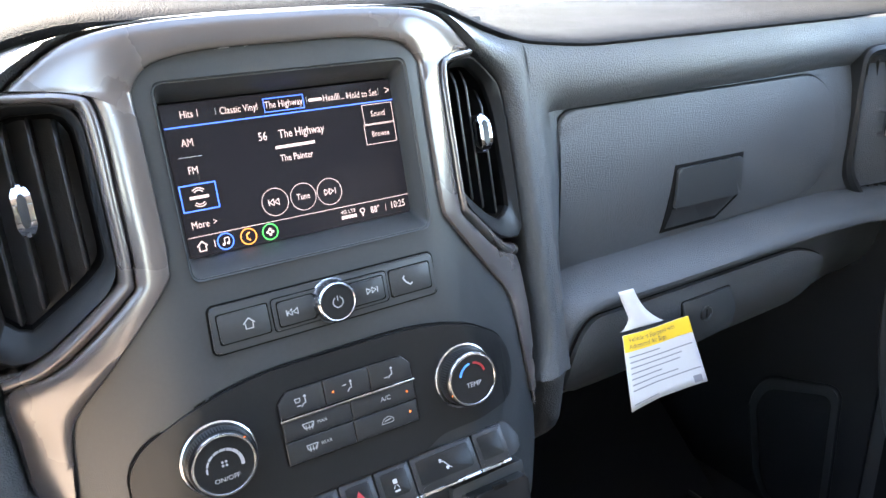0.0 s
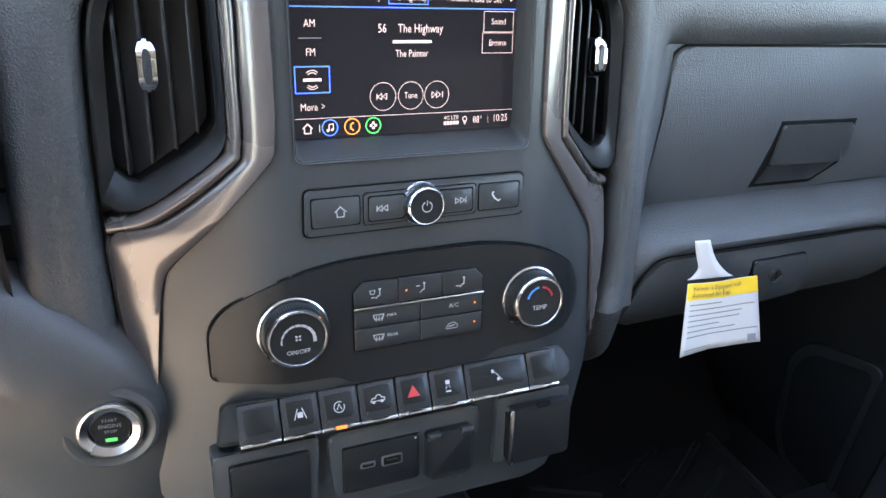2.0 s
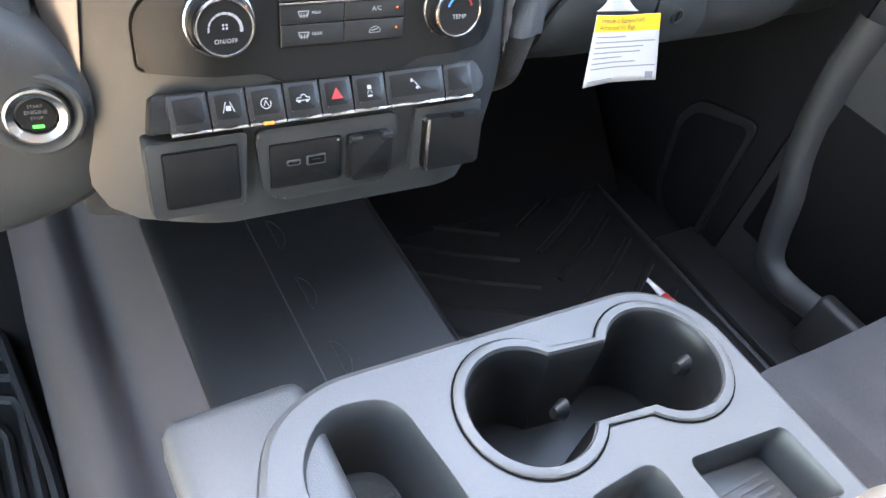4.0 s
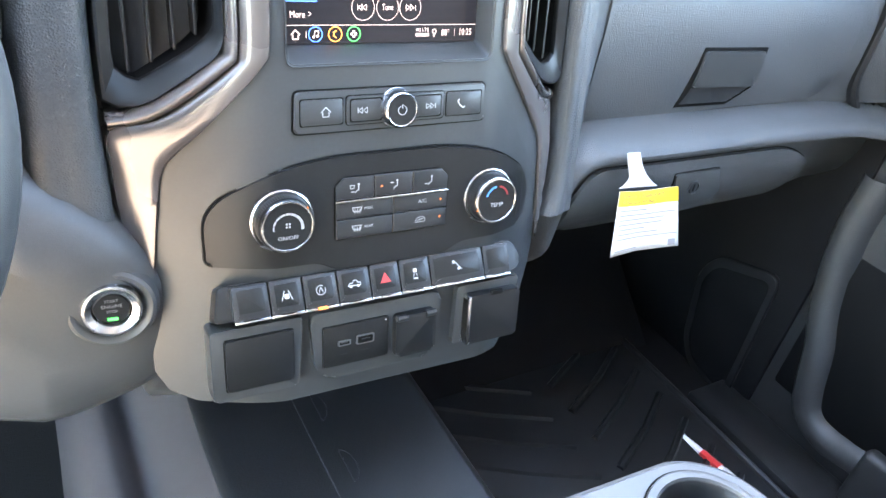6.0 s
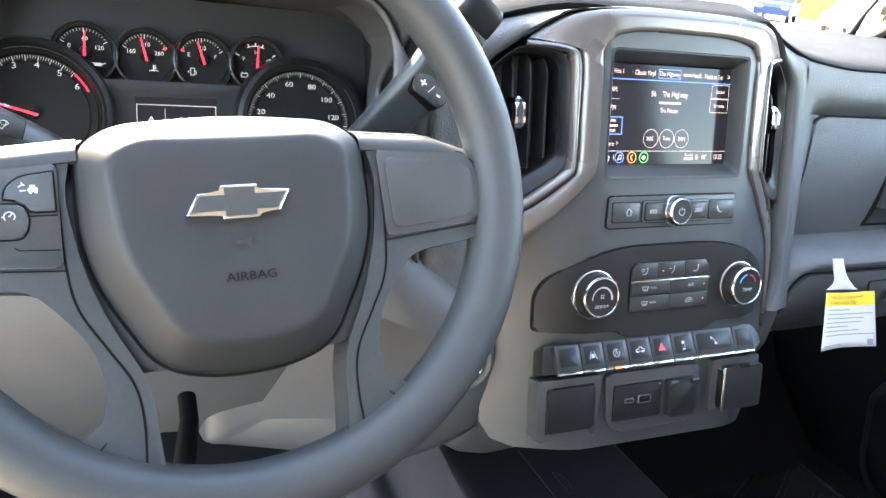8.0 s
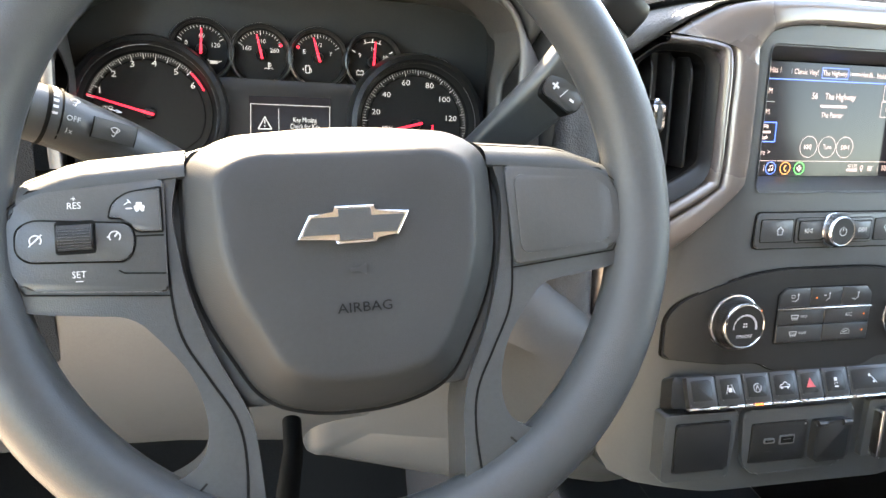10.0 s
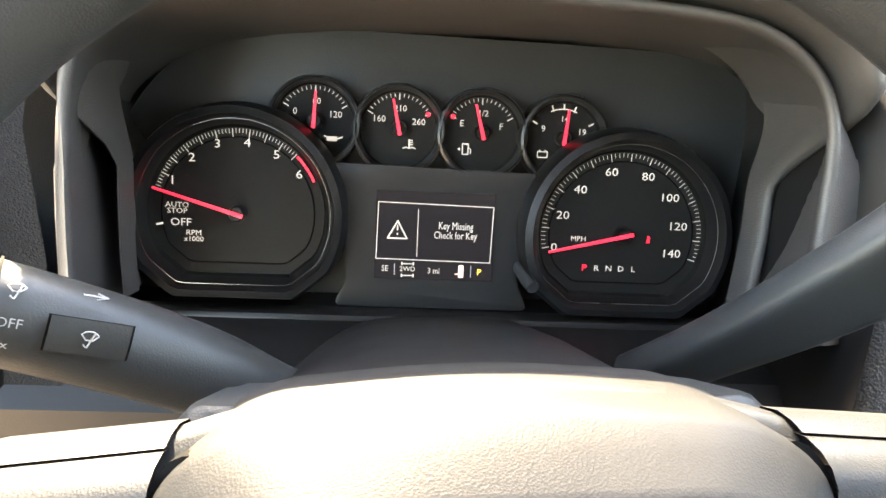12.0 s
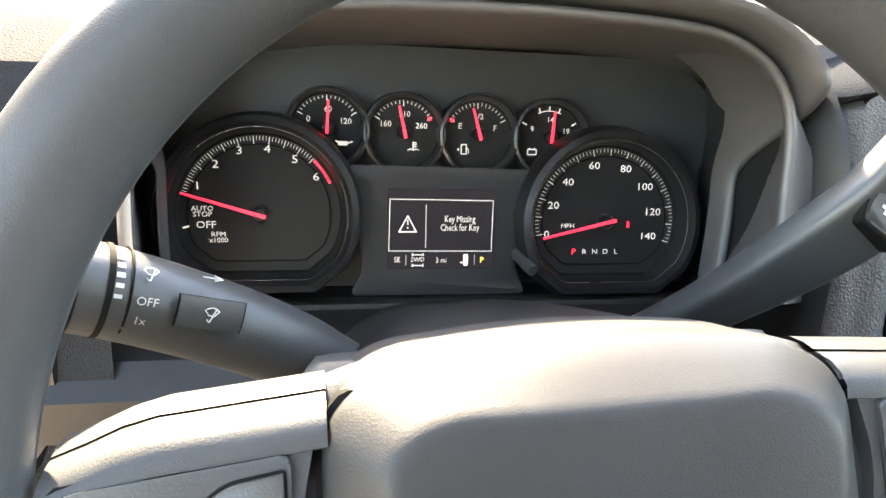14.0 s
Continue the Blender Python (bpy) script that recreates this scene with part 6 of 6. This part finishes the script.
pack = thing("wrapped_packet", "clear wrapped packet with red and white print on the mat", "packet", pose(.632, -.062, .212, 4, 6, 92))
PLASTIC = material("clear_wrap", (.55, .56, .58), .25, vary=.2, scale=120)
REDP = material("packet_red", (.45, .03, .03), .35, vary=.2, scale=150)
part("sleeve", loft([[(x, y * k * .6, z) for y, z in ((-.013, .0), (-.011, .006), (0, .0085), (.011, .006), (.013, .0))] for x, k in ((-.095, 1.25), (-.085, .9), (-.07, 1), (-.03, 1.05), (.02, .95), (.07, 1), (.085, .9), (.098, 1.3))]), PLASTIC, pack)
for x0, x1, m_ in ((-.055, -.012, REDP), (-.006, .012, PAPER), (.018, .055, REDP)):
    part("printed_band", loft([[(x, y * .62, z + .0008) for y, z in ((-.0125, .001), (-.011, .0064), (0, .009), (.011, .0064), (.0125, .001))] for x in (x0, x1)]), m_, pack)

# ---------------------------------------------------------------- seats
def seat(cx, label):
    s = thing("front_seat", label, "seat", pose(cx, -.705, .185), group="front seats")
    rows = []
    for y, zt, k in ((.42, .20, .88), (.445, .25, .95), (.44, .285, .98), (.41, .305, 1), (.30, .315, 1), (.1, .305, 1), (-.2, .28, 1)):
        rows.append([(x * k, y, z) for x, z in ((-.255, .10), (-.262, .20), (-.25, zt - .02), (-.22, zt), (-.12, zt - .012), (0, zt - .016), (.12, zt - .012), (.22, zt), (.25, zt - .02), (.262, .20), (.255, .10))])
    part("cushion", loft(rows), CLOTH, s)
    part("cushion_front", loft([[(x * .88, .42 - d, z) for x in (-.25, -.1, .1, .25)] for d, z in ((0, .205), (.01, .15), (.04, .08))]), CLOTH, s)
    part("backrest", box(-.25, -.34, .22, .25, -.20, .92, .05, 4), CLOTH, s)
    part("seat_base", box(-.22, -.28, .0, .22, .36, .12, .02), DARKP, s)


seat(.615, "grey woven cloth front passenger seat")

# ---------------------------------------------------------------- doors, pillars, roof
shell_trim = material("grey_trim", (.12, .12, .122), .6, bump=.3, bump_scale=700)
DOOR = material("door_plastic", (.0075, .0079, .0086), .6, bump=.2, bump_scale=900)
door = thing("passenger_door", "closed dark passenger door with a deep map pocket", "car door")
part("panel", box(.80, -1.0, .20, .86, .33, .98, .012, 3), DOOR, door)
part("arm_rest", box(.70, -.85, .56, .81, -.12, .62, .025, 4), DOOR, door)
LIP = curve_pts([(.785, .036, .68), (.785, .036, .58), (.785, .016, .47), (.785, -.012, .395), (.785, -.028, .33), (.785, -.05, .285), (.785, -.10, .264), (.785, -.18, .276), (.785, -.45, .30)], 6)
rows = []
for k, p in enumerate(LIP):
    d = LIP[min(k + 1, len(LIP) - 1)] - LIP[max(k - 1, 0)]
    n = Vector((0, -d.z, d.y)).normalized()
    rows.append([tuple(Vector((.802 - .040 * h, p.y, p.z)) + n * o) for o, h in ((-.036, -.2), (-.032, .15), (-.024, .45), (-.012, .65), (.0, .70), (.008, .66), (.014, .5), (.018, .25), (.020, -.2))])
part("pocket_lip", loft(rows), DOOR, door, "moulded pocket edge")
# black sheet on the panel in place of the pocket's shaded inside
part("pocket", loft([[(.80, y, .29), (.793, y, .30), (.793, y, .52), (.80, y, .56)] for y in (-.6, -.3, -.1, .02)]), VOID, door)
part("pocket_wall", box(.755, -.50, .225, .785, -.16, .33, .01, 3), DOOR, door)
kick = tagged(part("kick_panel", box(.79, .04, .18, .80, .505, .76, .004), CARPET), "dark carpeted kick panel beside the footwell", "trim", kind="structure")
kick_left = tagged(part("kick_panel", box(-.90, .04, .18, -.885, .505, .76, .004), CARPET), "dark carpeted kick panel beside the footwell", "trim", kind="structure")
KP = rounded([(.085, .465), (.205, .43), (.23, .38), (.205, .24), (.17, .195), (.075, .185)], .025, 5)
kt = thing("speaker_grille", "dark rounded speaker panel beside the footwell", "speaker", pose(.79, 0, 0))
part("grille", loft([[(-w, y, z) for y, z in inset(KP, d)] for d, w in ((0, -.002), (0, .004), (.003, .007), (.02, .007))], closed=True), RUBBER, kt)
part("grille_edge", tube([(-.005, y, z) for y, z in KP], .002, 8, closed=True), CARPET, kt)
sill = tagged(part("sill", box(.70, -1.6, .195, .80, .10, .225, .008), RUBBER), "black plastic door sill plate", "trim", kind="structure")
sill2 = tagged(part("sill", box(-.95, -1.6, .195, -.82, .10, .235, .008), HARD), "black plastic door sill plate", "trim", kind="structure")


PILLAR = material("pillar_trim", (.13, .127, .12), .8, bump=.3)


def pillar(name, a, b, r, label, mat=shell_trim):
    return tagged(part(name, tube(curve_pts([a, tuple((Vector(a) + Vector(b)) / 2), b], 4), r, 10), mat), label, "pillar", kind="structure")


for s in (1, -1):
    pillar("pillar_front", (s * .965, .60, .96), (s * .70, -.42, 1.52), .04, "pale grey windscreen pillar trim", PILLAR)
    pillar("pillar_middle", (s * .90, -1.05, .2), (s * .72, -1.05, 1.52), .06, "grey middle pillar trim")
    tagged(part("windscreen_seal", tube([(s * .925, .585, .972), (s * .665, -.41, 1.52)], .012, 8), VOID), "black windscreen edge seal", "trim", kind="structure")
for s in (1, -1):
    tagged(part("pillar_trim", loft([[(s * .935, .56, .975), (s * .80, .05, 1.27), (s * .672, -.42, 1.515)], [(s * .945, .48, .975), (s * .815, .0, 1.27), (s * .69, -.46, 1.515)], [(s * .955, .30, .975), (s * .85, -.10, 1.27), (s * .73, -.52, 1.515)], [(s * .985, .12, .975), (s * .90, -.14, 1.27), (s * .78, -.53, 1.515)]]), PILLAR), "pale grey windscreen pillar trim panel", "pillar", kind="structure")
roof = tagged(part("roof", loft([[(x, y, 1.53 + .05 * (1 - (x / .9) ** 2) + dz) for x in (-.85, -.7, -.4, 0, .4, .7, .85)] for y, dz in ((-.40, -.02), (-.6, 0), (-1.2, .01), (-2.0, 0))]), HEADLINER), "pale cloth roof lining", "roof", kind="structure")
# unseen solid walls without windows, added to cut light from behind
rear = tagged(part("wall_rear", box(-.95, -2.05, .1, .95, -2.0, 1.56), shell_trim), "unseen grey rear wall, added to block rear light", "wall", kind="structure")
right_upper = tagged(part("wall_right", box(.86, -2.0, .16, .90, -1.0, 1.53), shell_trim), "unseen grey side wall, added to block window light", "wall", kind="structure")
left_upper = tagged(part("wall_left", box(-.90, -2.0, .16, -.86, -1.0, 1.53), shell_trim), "unseen grey side wall, added to block window light", "wall", kind="structure")
# unseen driver seat, set forward so its back blocks light from the left rear
ds = thing("front_seat", "grey woven cloth driver seat", "seat", pose(-.47, -.68, .20), group="front seats")
part("cushion", box(-.26, -.30, .08, .26, .34, .27, .06, 4), CLOTH, ds)
part("backrest", box(-.25, -.40, .22, .25, -.26, .95, .05, 4), CLOTH, ds)
glass = material("windscreen_glass", (1, 1, 1), 0.0, vary=0)
gb = glass.node_tree.nodes["Principled BSDF"]
gb.inputs["Transmission Weight"].default_value, gb.inputs["IOR"].default_value = 1.0, 1.003
ws = tagged(part("window_windscreen", loft([[(-k * x, y, z) for x in (-1, -.5, 0, .5, 1)] for k, y, z in ((.93, .66, .968), (.86, .4, 1.11), (.78, .05, 1.30), (.68, -.39, 1.53))]), glass), "clear windscreen glass", "window", kind="structure")
ws.visible_shadow = False
wiper = thing("wiper_and_antenna", "black wiper blade and antenna mast at the foot of the glass", "wiper")
# this thin upright piece models the fender antenna
part("arm", tube([(.845, .56, .985), (.835, .535, 1.005), (.82, .51, 1.04), (.79, .455, 1.095)], [.009, .007, .004, .003], 8), DARKP, wiper)
part("blade", tube([(.93, .70, .968), (.60, .80, .945), (.1, .86, .935)], .008, 6), DARKP, wiper)
# ---------------------------------------------------------------- outside
lot = material("pale_concrete", (.40, .315, .235), .9, vary=.25, scale=6, bump=.2, bump_scale=30)
grass_m = material("dry_grass", (.034, .031, .013), .95, vary=.4, scale=3)
grass_m.node_tree.nodes["Principled BSDF"].inputs["Specular IOR Level"].default_value = 0.0
ground = tagged(part("ground", prism([(-60, -60), (41, -60), (41, 37.5), (150, 142), (150, 220), (-60, 220)], -.60, -.5), lot), "sunlit pale concrete car lot", "ground", kind="structure")
field = tagged(part("grass_field", box(-400, -400, -.66, 900, 900, -.56), grass_m), "sunlit yellow-green grass field", "ground", kind="structure")


def parked_car(x, y, turn, paint, label, tall):
    c = thing("parked_car", label, "car", pose(x, y, -.5, 0, 0, turn), group="parked cars")
    h = 1.75 if tall else 1.45
    prof = [(-2.2, .35), (-2.25, .75), (-2.1, .98), (-1.95, h - .12), (-1.7, h), (.1, h), (.5, h - .08), (1.0, 1.05), (2.0, .92), (2.25, .75), (2.25, .35)]
    bm = loft([[(px, yy, pz if pz < 1 else pz) for px, pz in prof] for yy in (-.9, .9)])
    for s in (-.9, .9):
        bm.faces.new([bm.verts.new((px, s, pz)) for px, pz in prof])
    bmesh.ops.remove_doubles(bm, verts=bm.verts[:], dist=1e-4)
    part("body", bm, paint, c, smooth=False)
    for s in (-1, 1):
        for px in (-1.35, 1.4):
            w = part("wheel", tube([(px, s * .72, .33), (px, s * .92, .33)], .33, 18), RUBBER, c)
            part("rim", tube([(px, s * .80, .33), (px, s * .93, .33)], .20, 14), SATIN, w)
        for x0, x1 in ((-1.75, -.75), (-.65, .35)):
            part("window", box(x0, s * .905 - .01, 1.02, x1, s * .905 + .01, h - .15), SCREEN, c)
    part("windscreen", loft([[(.52, yy, h - .12), (.98, yy, 1.07)] for yy in (-.75, .75)]), SCREEN, c)
    for yy in (-.65, .65):
        part("headlight", box(2.22, yy - .18, .68, 2.28, yy + .18, .82, .02), SATIN, c)


white_paint = material("white_car_paint", (.75, .75, .74), .3, coat=.3, vary=.02)
blue_paint = material("blue_car_paint", (.008, .016, .045), .4, vary=.03)
blue_paint.node_tree.nodes["Principled BSDF"].inputs["Specular IOR Level"].default_value = 0.1
for i, (x, y, r, pm, lab, tall) in enumerate([(31, 23.5, 200, white_paint, "white sport utility car parked on the lot", True), (33.5, 30.5, 215, blue_paint, "dark blue car parked beside the grass", False),
                                              (36, 17, 200, white_paint, "white car parked on the far side", False), (30, 36, 210, white_paint, "white pickup-height car parked by the grass", True)]):
    parked_car(x, y, r, pm, lab, tall)
